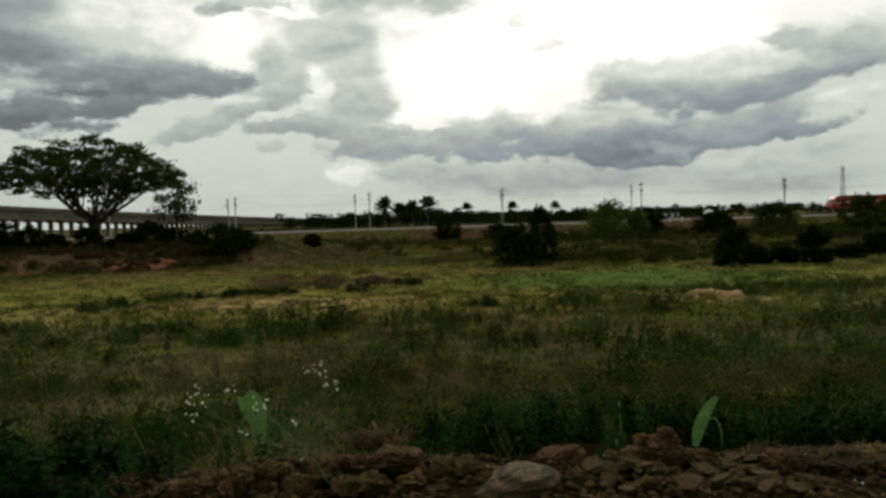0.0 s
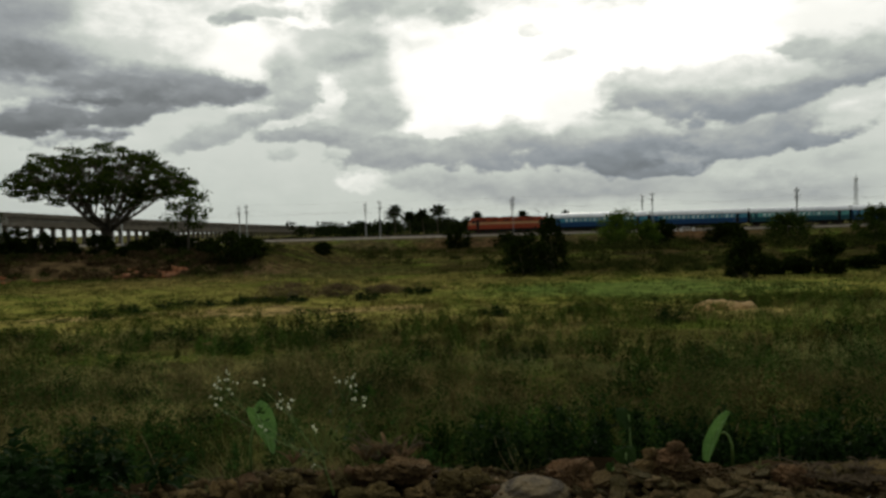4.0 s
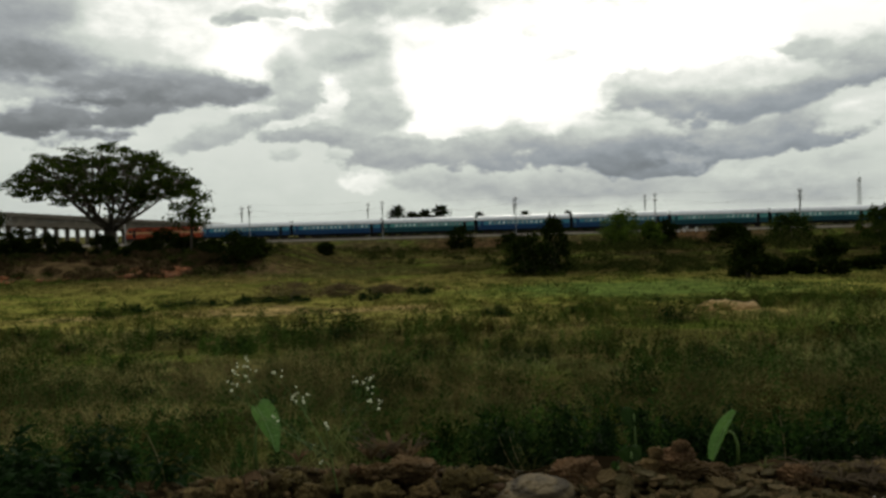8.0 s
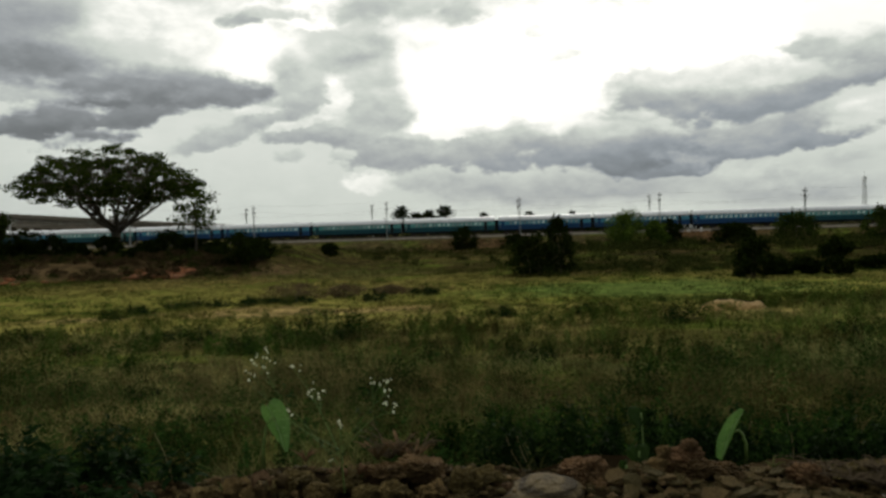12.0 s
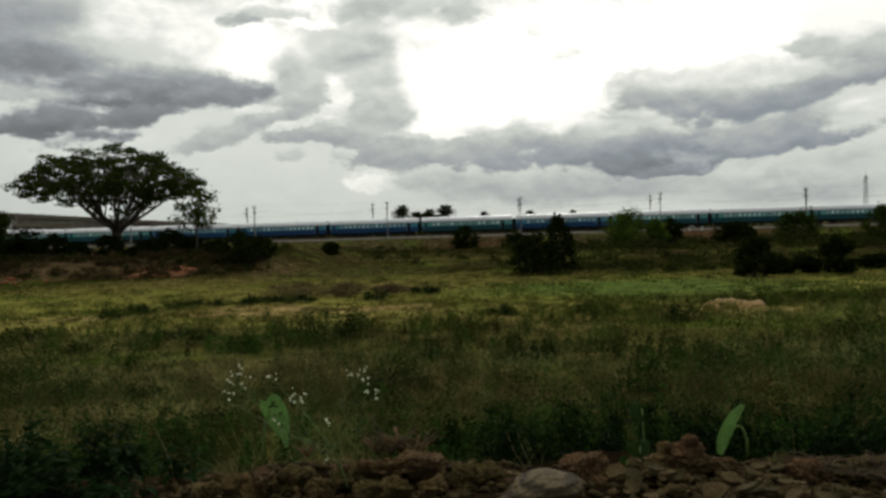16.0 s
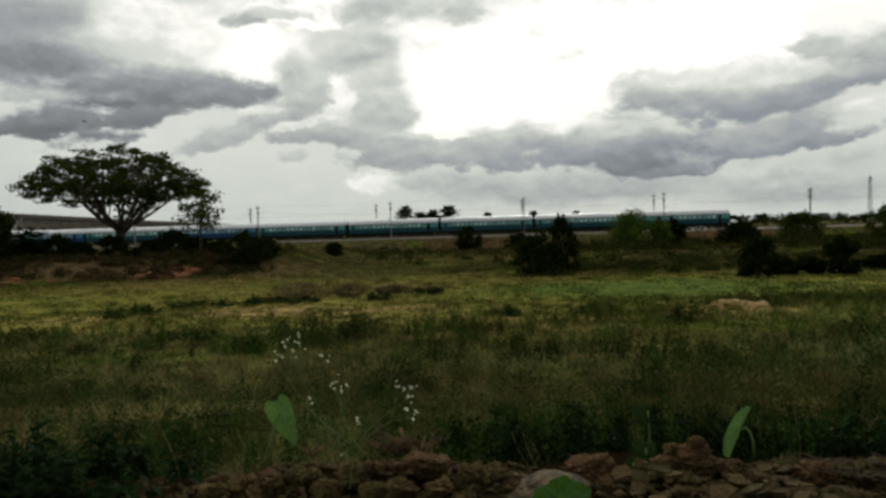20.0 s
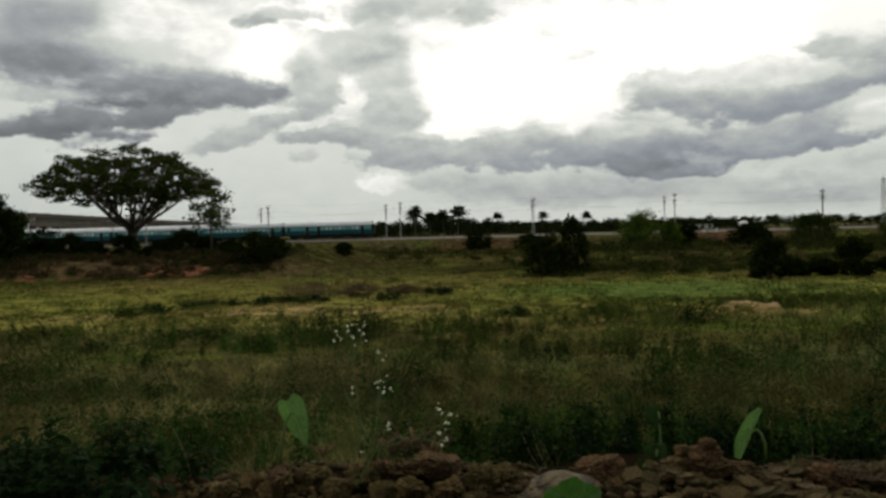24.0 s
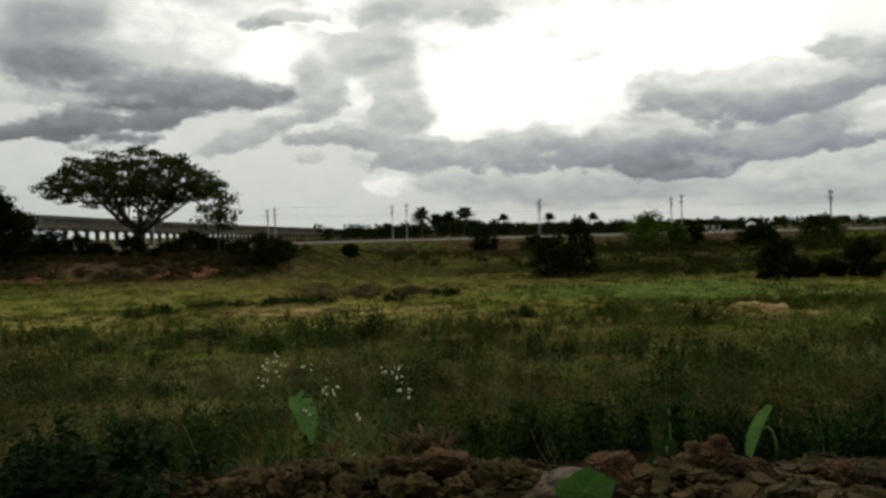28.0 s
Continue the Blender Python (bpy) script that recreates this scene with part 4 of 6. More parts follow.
def viaduct():
    """A long concrete viaduct with close-set piers, sinking as it runs away."""
    root = new("viaduct")
    line = [(-155, 190, 11.3), (-146.5, 240, 10.1), (-132.3, 315, 8.1), (-119, 456, 6.2), (-99, 560, 4.5), (-55, 760, 2.9)]
    cum = [0.0]
    for a, b in zip(line, line[1:]):
        cum.append(cum[-1] + math.dist(a[:2], b[:2]))
    bay = 5.6
    n = int(cum[-1] / bay)

    def at(s):
        return [float(np.interp(s, cum, [p[i] for p in line])) for i in range(3)]
    span_bm = bmesh.new()
    # girder with arched underside, drawn across the deck
    under = [(-bay / 2 + .45 + (bay - .9) * i / 10, -5.2 + .8 * math.sin(math.pi * i / 10) ** .5) for i in range(11)]
    outline = [(-bay / 2 + .01, -1.2), (-bay / 2 + .01, -5.2)] + under + [(bay / 2 - .01, -5.2), (bay / 2 - .01, -1.2)]
    a = [span_bm.verts.new((x, -1.7, z)) for x, z in outline]
    b = [span_bm.verts.new((x, 1.7, z)) for x, z in outline]
    k = len(outline)
    for i in range(k):
        span_bm.faces.new((a[i], a[(i + 1) % k], b[(i + 1) % k], b[i]))
    span_bm.faces.new(a[::-1])
    span_bm.faces.new(b)
    span = part("span", span_bm, CONCRETE, root)
    deck = part("parapet", boxes((-bay / 2 + .01, bay / 2 - .01, -2.5, -2.25, -1.3, 0), (-bay / 2 + .01, bay / 2 - .01, 2.25, 2.5, -1.3, 0), (-bay / 2 + .01, bay / 2 - .01, -2.5, 2.5, -1.5, -1.2)), CONCRETE, root)
    pier = part("pier", boxes((-.35, .35, -.8, .8, -16, -5.0), (-.6, .6, -1.6, 1.6, -5.3, -4.9), bevel=.06), CONCRETE, root)
    for i in range(n):
        p, q = at(i * bay), at((i + 1) * bay)
        mid = [(u + v) / 2 for u, v in zip(p, q)]
        turn_z = math.degrees(math.atan2(q[1] - p[1], q[0] - p[0]))
        m = pose(*mid, 0, 0, turn_z)
        mp = pose(*p, 0, 0, turn_z)
        if i == 0:
            span.matrix_basis, deck.matrix_basis, pier.matrix_basis = m, m, mp
        else:
            again(span, m), again(deck, m), again(pier, mp)
    tagged(root, "long weathered concrete viaduct on many close piers", "viaduct")


viaduct()


# ---- plants ----
def unit(n):
    v = rng.normal(size=(n, 3))
    return v / np.linalg.norm(v, axis=1, keepdims=True)


def leaf_quads(C, size, aspect=0.45, droop=0.0):
    """A lozenge leaf at each centre, turned at random."""
    n = len(C)
    d = unit(n)
    d[:, 2] -= droop
    s = np.cross(d, unit(n))
    s /= np.linalg.norm(s, axis=1, keepdims=True) + 1e-9
    k = (size * rng.uniform(.6, 1.3, n))[:, None]
    V = np.stack([C - d * k, C + s * k * aspect, C + d * k, C - s * k * aspect], 1).reshape(-1, 3)
    return V, np.arange(4 * n).reshape(-1, 4)


def puff(centres, each, spread_xyz):
    """Points scattered round each centre."""
    c = np.repeat(np.asarray(centres, float), each, axis=0)
    return c + rng.normal(size=c.shape) * np.asarray(spread_xyz)


def limb(bm, a, b, r0, r1, bow=0.0, sides=6, n=5):
    """A bent tapered limb from a to b; returns points along it."""
    a, b = np.asarray(a, float), np.asarray(b, float)
    side = rng.normal(size=3) * np.linalg.norm(b - a) * 0.06
    pts = []
    for i in range(n):
        u = i / (n - 1)
        p = a + (b - a) * u + side * math.sin(math.pi * u)
        p[2] += bow * math.sin(math.pi * u)
        pts.append(p)
    tube(bm, pts, [r0 + (r1 - r0) * i / (n - 1) for i in range(n)], sides)
    return pts


def rain_tree(x, y, high, wide):
    root = new("rain_tree")
    bm = bmesh.new()
    tube(bm, [(0, 0, -.6), (0.05, 0, .5), (.12, .05, 1.8), (.2, 0, 3.1), (.2, 0, 3.9)], [.95, .68, .58, .56, .34], 10)
    R = wide / 2
    nodes_at = []

    def dome(r):
        return high * (.56 + .43 * math.sqrt(max(0.0, 1 - (r / R) ** 2)) ** 1.1)
    for i in range(12):
        az = i * math.tau / 12 + rng.uniform(-.2, .2)
        reach = R * (rng.uniform(.62, .86) if i % 3 else .34)
        a = np.array((.2 + .3 * math.cos(az), .3 * math.sin(az), 2.9 + rng.uniform(0, 1.1)))
        b = np.array((reach * math.cos(az) + .2, reach * math.sin(az), dome(reach) - high * rng.uniform(.10, .30)))
        pts = limb(bm, a, b, .21, .06, -high * .02, 7, 8)
        nodes_at += [p for p in pts[3:]]
        for j in (2, 3, 4, 5, 6):
            for k in (-1, 1):
                az2 = az + k * rng.uniform(.3, .9)
                r2 = min(R * .9, math.hypot(pts[j][0], pts[j][1]) + R * rng.uniform(.16, .34))
                q = np.array((r2 * math.cos(az2), r2 * math.sin(az2), dome(r2) - high * rng.uniform(.05, .13)))
                if q[2] < pts[j][2] + .2:
                    q[2] = pts[j][2] + .2
                sub = limb(bm, pts[j], q, .09, .035, .2, 5, 5)
                nodes_at += [p for p in sub[2:]]
    nodes_at = np.array(nodes_at)
    # leafy pads under the dome, with gaps, each on a twig from the nearest limb
    tips, pads = [], 0
    while pads < 420:
        r = R * rng.uniform(0, 1) ** .52 * .98
        az = rng.uniform(0, math.tau)
        px, py = r * math.cos(az), r * math.sin(az)
        top = dome(r) + .9 * float(lattice_noise(px, py, 2.6, 62)) - .4
        low = high * (.36 + .18 * r / R)
        c = np.array((px, py, top - (top - low) * rng.uniform(0, 1) ** 1.3))
        pads += 1
        for k in range(4):
            tips.append(c + rng.normal(size=3) * np.array((.50, .50, .15)))
    tips = np.array(tips)
    for e in tips[::2]:
        a = nodes_at[np.argmin(((nodes_at - e) ** 2).sum(1))]
        limb(bm, a, e, .03, .012, 0, 4, 3)
    part("trunk", bm, BARK, root, "pale brown trunk with spreading limbs", True)
    V, F = leaf_quads(puff(tips, 20, (.25, .25, .10)), .15, .55)
    solid("crown", V, F, LEAF_DARK, root, "wide umbrella crown of dark green leaves")
    z = float(land(x, y))
    root.matrix_world = pose(x, y, z, 0, 0, 40)
    tagged(root, "wide umbrella-shaped rain tree on the red earth bank", "tree")


def small_tree(x, y, high, wide, leaf=LEAF_DARK, label="slender tree with a loose open crown", size=.19, dense=64, lean=0.0):
    root = new("tree")
    bm = bmesh.new()
    tube(bm, [(0, 0, -.4), (.05, 0, high * .25), (lean * .5, .05, high * .5), (lean, 0, high * .8)], [.16, .12, .09, .05], 7)
    tips = [(lean, 0, high * .93)]
    for i in range(16):
        az, u = rng.uniform(0, math.tau), rng.uniform(.35, .85)
        a = (lean * u, 0, high * u * .95)
        r = wide / 2 * rng.uniform(.4, 1.0) * (1.25 - abs(u - .55) * 1.3)
        b = (a[0] + r * math.cos(az), r * math.sin(az), min(high, a[2] + r * rng.uniform(.2, .7)))
        pts = limb(bm, a, b, .05, .02, 0, 5, 4)
        tips += [b, pts[2]]
    part("trunk", bm, BARK, root, smooth=True)
    V, F = leaf_quads(puff(tips, dense, (wide * .075, wide * .075, high * .04)), size, .5)
    solid("crown", V, F, leaf, root)
    root.matrix_world = pose(x, y, float(land(x, y)), 0, 0, rng.uniform(-20, 20))
    return tagged(root, label, "tree")


def bush(x, y, wide, high, leaf=LEAF_BUSH, label="dense dark green bush in the field", n=70, each=55, size=.13, trunk=False, group="bushes in the field"):
    """A bush of leafy clumps on many stems, uneven in outline."""
    root = new("bush")
    bm = bmesh.new()
    c = []
    for i in range(n):
        az = rng.uniform(0, math.tau)
        u = rng.uniform(0, 1) ** .6
        h = rng.uniform(.06, 1)
        r = wide / 2 * u * math.sqrt(max(.05, 1 - (abs(h - .38) / .64) ** 2.2))
        c.append((r * math.cos(az), r * math.sin(az) * .85, high * h * .93 * rng.uniform(.9, 1.06)))
    for p in c[::6]:
        limb(bm, (rng.uniform(-.1, .1) * wide, rng.uniform(-.1, .1) * wide, -.3), p, .045, .012, 0, 4, 4)
    if trunk:
        tube(bm, [(0, 0, -.4), (0, 0, high * .3), (0.1, 0, high * .6)], [.2, .15, .08], 7)
    part("stem", bm, BARK, root)
    V, F = leaf_quads(puff(c, each, (wide * .055, wide * .055, high * .05)), size, .5)
    V[:, 2] = np.maximum(V[:, 2], -.15)
    solid("foliage", V, F, leaf, root)
    root.matrix_world = pose(x, y, float(land(x, y)), 0, 0, rng.uniform(0, 360))
    return tagged(root, label, "bush", group)


rain_tree(-39.9, 85.0, 13.7, 21.0)
small_tree(-27.7, 78.0, 7.4, 4.4, LEAF_DARK, dense=46)
# under and beside the big tree
for bx, by, bw, bh in ((-21.2, 72, 6.2, 3.6), (-31.5, 80, 5.2, 3.0), (-38.5, 80, 4.5, 2.4), (-44.5, 80, 5.0, 2.9), (-35, 82, 3.2, 1.9), (-24.8, 76, 3.2, 2.0), (-50, 84, 5.5, 3.2), (-28.5, 79, 4.2, 2.2), (-41.5, 79, 4.0, 2.0), (-47.5, 79, 4.6, 2.5), (-20.0, 75, 4.4, 2.2), (-53.5, 83, 5, 3.4), (-34, 77, 3.4, 1.5)):
    bush(bx, by, bw * .9, bh * (.95 if bx > -22 else 1.0), label="low dark bush on the red earth bank", group="bushes on the bank")
bush(-49.2, 72, 6.0, 8.2, LEAF_BUSH, "tall dark bushy tree on the bank", 190, 85, .19, True, "bushes on the bank")
small_tree(-49.4, 76, 6.0, 4.6)
# the field before the railway
for bx, by, bw, bh in ((7.2, 58, 4.9, 3.4), (9.4, 60, 3.3, 4.8), (21.9, 51, 3.1, 2.9), (25.1, 54, 2.1, 1.5), (29.6, 54, 3.0, 2.9), (27.1, 54, 2.2, 1.3), (34.0, 57, 2.4, 1.1), (38.5, 60, 4.0, 1.9), (-17.0, 103, 2.9, 2.0)):
    bush(bx, by, bw, bh)
for bx, by, bw, bh in ((-9.0, 41, 4.6, 1.05), (-6.2, 42.5, 3.2, .75), (-3.6, 44, 3.2, .55)):
    bush(bx, by, bw, bh, DRY_SHRUB, "low heap of dry brown brush in the field", 70, 50, .045, False, "heaps of brush")
for bx, by, bw, bh in ((30.6, 122, 8.6, 6.2), (36.5, 124, 5.0, 4.4)):
    bush(bx, by, bw, bh, LEAF_FRESH, "fresh green bushy tree below the embankment", 90, 60, .2, True, "bushy trees below the embankment")
for bx, by, bw, bh, tall in ((3.5, 150, 7.5, 5.0, 0), (40.5, 128, 5.5, 4.8, 0), (49, 122, 6.5, 3.8, 0), (61.5, 125, 7.0, 5.4, 1), (53.5, 128, 4.0, 3.6, 0), (66.5, 108, 6.5, 5.6, 1), (74, 112, 8, 5.5, 1),
                            (14, 148, 6.0, 3.0, 0)):
    bush(bx, by, bw, bh, LEAF_BUSH if not tall else LEAF_DARK, "olive green bush below the railway embankment", 70, 60, .2, bool(tall), "bushes below the embankment")


# taller bunches of weeds in the field: x, y, width, height
WEED_SPOTS = [
    (1.5, 8.7, 1.04, 0.52), (0.4, 8.1, 0.58, 0.32), (2.1, 8.9, 0.50, 0.32), (-3.9, 21.6, 1.89, 0.95), (-2.9, 22.2, 1.42, 0.80), (-5.2, 21.8, 1.22, 0.61),
    (8.1, 25.5, 1.63, 0.81), (6.1, 29.9, 1.43, 0.52), (-15.6, 33.9, 2.97, 0.49), (-8.8, 22.5, 1.61, 0.39), (-7.9, 22.3, 1.24, 0.36), (-4.1, 39.3, 1.37, 0.55),
    (-1.4, 42.4, 1.6, 0.45), (-13.6, 23.4, 1.49, 0.41), (-10.2, 19.3, 0.92, 0.31)]
WEED_SPOTS += [
    (5.9, 16.0, 1.15, 0.51), (1.75, 8.4, 1.1, 0.50), (2.35, 8.0, .8, 0.42), (1.2, 7.6, .6, .36), (-0.9, 13.1, 0.94, 0.47), (-0.3, 17.3, 0.96, 0.48), (1.9, 16.8, 1.07, 0.47),
    (-5.2, 11.9, 0.57, 0.38), (-6.5, 12.1, 0.58, 0.39), (11.4, 20.2, 1.29, 0.56), (18.3, 30.8, 1.47, 0.49), (2.2, 29.9, 1.19, 0.43), (-5.4, 18.3, 0.87, 0.44), (-13.4, 37, 3.0, .38), (-10.6, 37.6, 3.0, .36), (-8.6, 38.2, 2.4, .36),
    (3.2, 11.8, 0.75, 0.56), (5.0, 9.1, 0.80, 0.51), (-1.3, 11.2, 0.54, 0.36), (-3.3, 8.3, 0.46, 0.46), (-3.1, 9.0, 0.43, 0.43)]


def weed_bunch(x, y, wide, high):
    """Upright leafy stems in a loose bunch."""
    root = new("weed_bunch")
    V = []
    n = int(7 + wide * 9)
    for i in range(n):
        a, r = rng.uniform(0, math.tau), wide / 2 * math.sqrt(rng.uniform(0, 1))
        p = np.array((r * math.cos(a), r * math.sin(a), -.05))
        h = high * rng.uniform(.5, 1.1) * (1.15 - .5 * r / wide * 2)
        q = p + np.array((rng.normal() * .1 * h, rng.normal() * .1 * h, h))
        bm = bmesh.new()
        limb(bm, p, q, .008, .003, 0, 4, 3)
        part("stem", bm, WEED, root)
        u = rng.beta(1.6, 1.3, 44)[:, None]
        V.append(p + (q - p) * u + rng.normal(size=(44, 3)) * np.array((1, 1, .5)) * (.10 + .045 * wide) * (1.15 - .8 * u))
    V, F = leaf_quads(np.concatenate(V), .016 + .0012 * y, .45)
    solid("foliage", V, F, WEED, root)
    root.matrix_world = pose(x, y, float(land(x, y)))
    tagged(root, "bunch of upright dark green weeds in the grass", "weeds", "weed bunches in the field")


for bx, by, bw, bh in WEED_SPOTS:
    weed_bunch(bx, by, bw * 1.05, bh * 1.3)


def palm_frond():
    """One arching frond with its leaflets, along x."""
    V, F = [], []
    n = 15
    for i in range(n):
        u = (i + 1) / n
        x, z = 3.1 * u, 1.0 * math.sin(u * 2.4) - .9 * u * u
        l = .85 * math.sin(math.pi * min(1, .12 + u * .86)) + .12
        for s in (-1, 1):
            b = len(V)
            V += [(x - .07, s * .03, z), (x + .09, s * .03, z), (x + .32, s * l * .9, z - .32 * l - .05), (x + .22, s * l, z - .42 * l - .08)]
            F.append((b, b + 1, b + 2, b + 3))
    for i in range(8):
        u, w = i / 8, (i + 1) / 8
        b = len(V)
        V += [(3.1 * k, s, 1.0 * math.sin(k * 2.4) - .9 * k * k + .01) for k in (u, w) for s in (-.04, .04)]
        F.append((b, b + 1, b + 3, b + 2))
    return solid("frond", np.array(V), np.array(F), LEAF_FAR)


FROND = palm_frond()


def palm(x, y, high, size=1.0):
    root = new("coconut_palm")
    bm = bmesh.new()
    tube(bm, [(0, 0, -.5), (.1, 0, high * .3), (.35, 0, high * .7), (.5, 0, high)], [.24, .18, .15, .13], 7)
    part("trunk", bm, BARK, root)
    for i in range(24):
        s = size * rng.uniform(1.3, 1.65)
        again(FROND, pose(.5, 0, high, 0, -78 + 100 * i / 23 + rng.uniform(-6, 6), i * 137.5) @ Matrix.Scale(s, 4), root)
    root.matrix_world = pose(x, y, float(land(x, y)), 0, 0, rng.uniform(0, 360))
    tagged(root, "coconut palm with drooping fronds beyond the railway", "palm tree", "palms beyond the railway")


for px_, py_, ph, ps in ((-15.0, 240, 7.3, .85), (-10.3, 246, 5.9, .7), (-5.5, 244, 6.4, .7), (-.8, 240, 7.1, .85), (17, 330, 7.2, .7), (38, 330, 7.0, .7), (61, 340, 6.6, .7)):
    palm(px_, py_, ph, ps)
bpy.data.objects.remove(FROND)


def far_woods():
    """Belts of far trees, too many to count."""
    c, each = [], 26
    for i in range(900):
        x = rng.uniform(-90, 420) if i % 3 else rng.uniform(-75, 120)
        y = rng.uniform(330, 560) if i % 3 else rng.uniform(300, 360)
        if x < -60 + (y - 330) * .2:
            continue
        high = 4.2 + 1.5 * float(lattice_noise(x, y, 45, 11)) + rng.uniform(-1.5, 1.8) + (y - 330) * .008
        if abs(x + 4) < 17 and y < 400:
            high += 1.9
        w = rng.uniform(2.5, 5)
        for k in range(9):
            h = rng.uniform(.25, 1)
            r = w * math.sqrt(max(.08, 1 - (h - .5) ** 2 * 3.4)) * rng.uniform(0, 1)
            a = rng.uniform(0, math.tau)
            c.append((x + r * math.cos(a), y + r * math.sin(a), -1.6 + high * h))
    V, F = leaf_quads(puff(c, 12, (.75, .75, .5)), .55, .6)
    o = solid("far_woods", V, F, LEAF_FAR)
    tagged(o, "distant belt of dark green trees beyond the railway", "woods", kind="stuff")
    # scrub behind the railway
    c = []
    for i in range(520):
        x = rng.uniform(-70, 190)
        y = TRACK_Y + TRACK_K * x + rng.uniform(22, 60)
        h = rng.uniform(.8, 2.6) + .8 * float(lattice_noise(x, y, 18, 13))
        for k in range(4):
            c.append((x + rng.normal() * .8, y + rng.normal() * .8, float(land(x, y)) + h * rng.uniform(.2, 1)))
    V, F = leaf_quads(puff(c, 14, (.5, .5, .3)), .3, .6)
    tagged(solid("scrub", V, F, LEAF_FAR), "low scrub and young trees behind the embankment", "scrub", kind="stuff")


far_woods()


def house(x, y, w, d, h, label, peak=0.0):
    root = new("house")
    part("wall", boxes((-w / 2, w / 2, -d / 2, d / 2, -1, h), bevel=.03), WHITE, root)
    if peak:
        bm = bmesh.new()
        base = [bm.verts.new((sx * (w / 2 + .3), sy * (d / 2 + .3), h)) for sx, sy in ((-1, -1), (1, -1), (1, 1), (-1, 1))]
        tip = bm.verts.new((0, 0, h + peak))
        bm.faces.new(base[::-1])
        for i in range(4):
            bm.faces.new((base[i], base[(i + 1) % 4], tip))
        part("roof", bm, WHITE, root)
    else:
        part("roof", boxes((-w / 2 - .35, w / 2 + .35, -d / 2 - .35, d / 2 + .35, h, h + .3), bevel=.03), CONCRETE, root)
    n = max(2, int(w / 3.2))
    for i in range(n):
        wx = -w / 2 + w * (i + .5) / n
        win = part("window", boxes((wx - .55, wx + .55, -d / 2 - .03, -d / 2 + .06, 1.0, 2.2)), GLASS, root)
        part("sill", boxes((wx - .7, wx + .7, -d / 2 - .14, -d / 2 - .031, .9, 1.0)), CONCRETE, win)
    root.matrix_world = pose(x, y, float(land(x, y)))
    tagged(root, label, "house", "houses beyond the railway")


house(82.0, 265, 5.5, 5, 2.5, "low whitewashed house beyond the railway")
house(92.0, 270, 5, 5, 2.3, "low whitewashed house beyond the railway")
house(106.0, 268, 2.6, 2.6, 2.4, "small white building with a pointed roof", 1.0)


# ---- grass and weeds of the field ----
def clear_of_mound(x, y):
    """Nothing grows on the heap of sandy earth or right before it."""
    return ((x - 12.2) / 2.1) ** 2 + ((y - 28.9) / 2.2) ** 2 > 1


def keep_off(x, y):
    off = np.abs(y - (TRACK_Y + TRACK_K * x))
    edge = 66 + 4 * lattice_noise(x, 0 * y, 9, 5)
    face = (y > edge) & (y < edge + 7) & (x < -15) & (lattice_noise(x, y, 2.2, 71) + .6 * lattice_noise(x, y, 6, 72) > -.25)
    return (off > 7.5) & ~face & clear_of_mound(x, y)


def blades(x, y, high, width, lean, a):
    """Bent two-piece blades of grass rooted on the ground."""
    n = len(x)
    base = np.stack([x, y, land(x, y) - .03], 1)
    out = np.stack([np.cos(a), np.sin(a), np.zeros(n)], 1)
    b = a + rng.uniform(.8, 2.2, n)
    w = np.stack([np.cos(b), np.sin(b), np.zeros(n)], 1) * (width * rng.uniform(.6, 1.3, n))[:, None] / 2
    h = high[:, None] * np.array([[0, 0, 1.0]])
    l = (lean * rng.uniform(.2, 1, n) * high)[:, None] * out
    mid, tip = base + h * .55 + l * .35, base + h + l
    V = np.stack([base - w, base + w, mid + w * .85, mid - w * .85, tip + w * .12, tip - w * .12], 1).reshape(-1, 3)
    i = np.arange(n)[:, None] * 6
    return V, np.concatenate([i + np.array([[0, 1, 2, 3]]), i + np.array([[3, 2, 4, 5]])])


def scatter(n, y0, y1, side=.80, power=1.0):
    """Places in the wedge of the field between two distances."""
    u = rng.uniform(0, 1, n) ** power
    y = np.sqrt(y0 * y0 + (y1 * y1 - y0 * y0) * u)
    x = rng.uniform(-1, 1, n) * (y * side + 1.0)
    return x, y


def tall(x, y):
    """How tall the growth stands: tall weeds near, short turf farther on."""
    y = y + 11 * step01(y, 20, 27) * step01(-x, -3, 5) * (1 - step01(y, 40, 50))
    t = np.interp(y, [5, 7, 12, 24, 30, 36, 60, 75, 150], [.42, .56, .52, .48, .40, .20, .20, .34, .5])
    patch = 1 + .6 * lattice_noise(x, y, 1.4, 21) + .5 * lattice_noise(x, y, 4.5, 22)
    return t * np.clip(patch, .18, 2.1)


def tufts(n, y0, y1, each, spread_r, high, width, lean, power=.85):
    """Tussocks: domes of blades that lean out from one root."""
    x, y = scatter(n, y0, y1, power=power)
    ok = keep_off(x, y)
    x, y = x[ok], y[ok]
    h0 = tall(x, y) * high * rng.uniform(.45, 1.5, len(x))
    r = np.repeat(rng.uniform(.4, 1.5, len(x)), each) * spread_r
    dx, dy = rng.normal(size=len(x) * each), rng.normal(size=len(x) * each)
    X, Y = np.repeat(x, each) + dx * r, np.repeat(y, each) + dy * r
    H = np.repeat(h0, each) * rng.uniform(.55, 1.1, len(X)) * np.exp(-(dx * dx + dy * dy) / 4)
    return blades(X, Y, H, width * (Y / y0) ** .5, lean, np.arctan2(dy, dx) + rng.normal(size=len(X)) * .6)


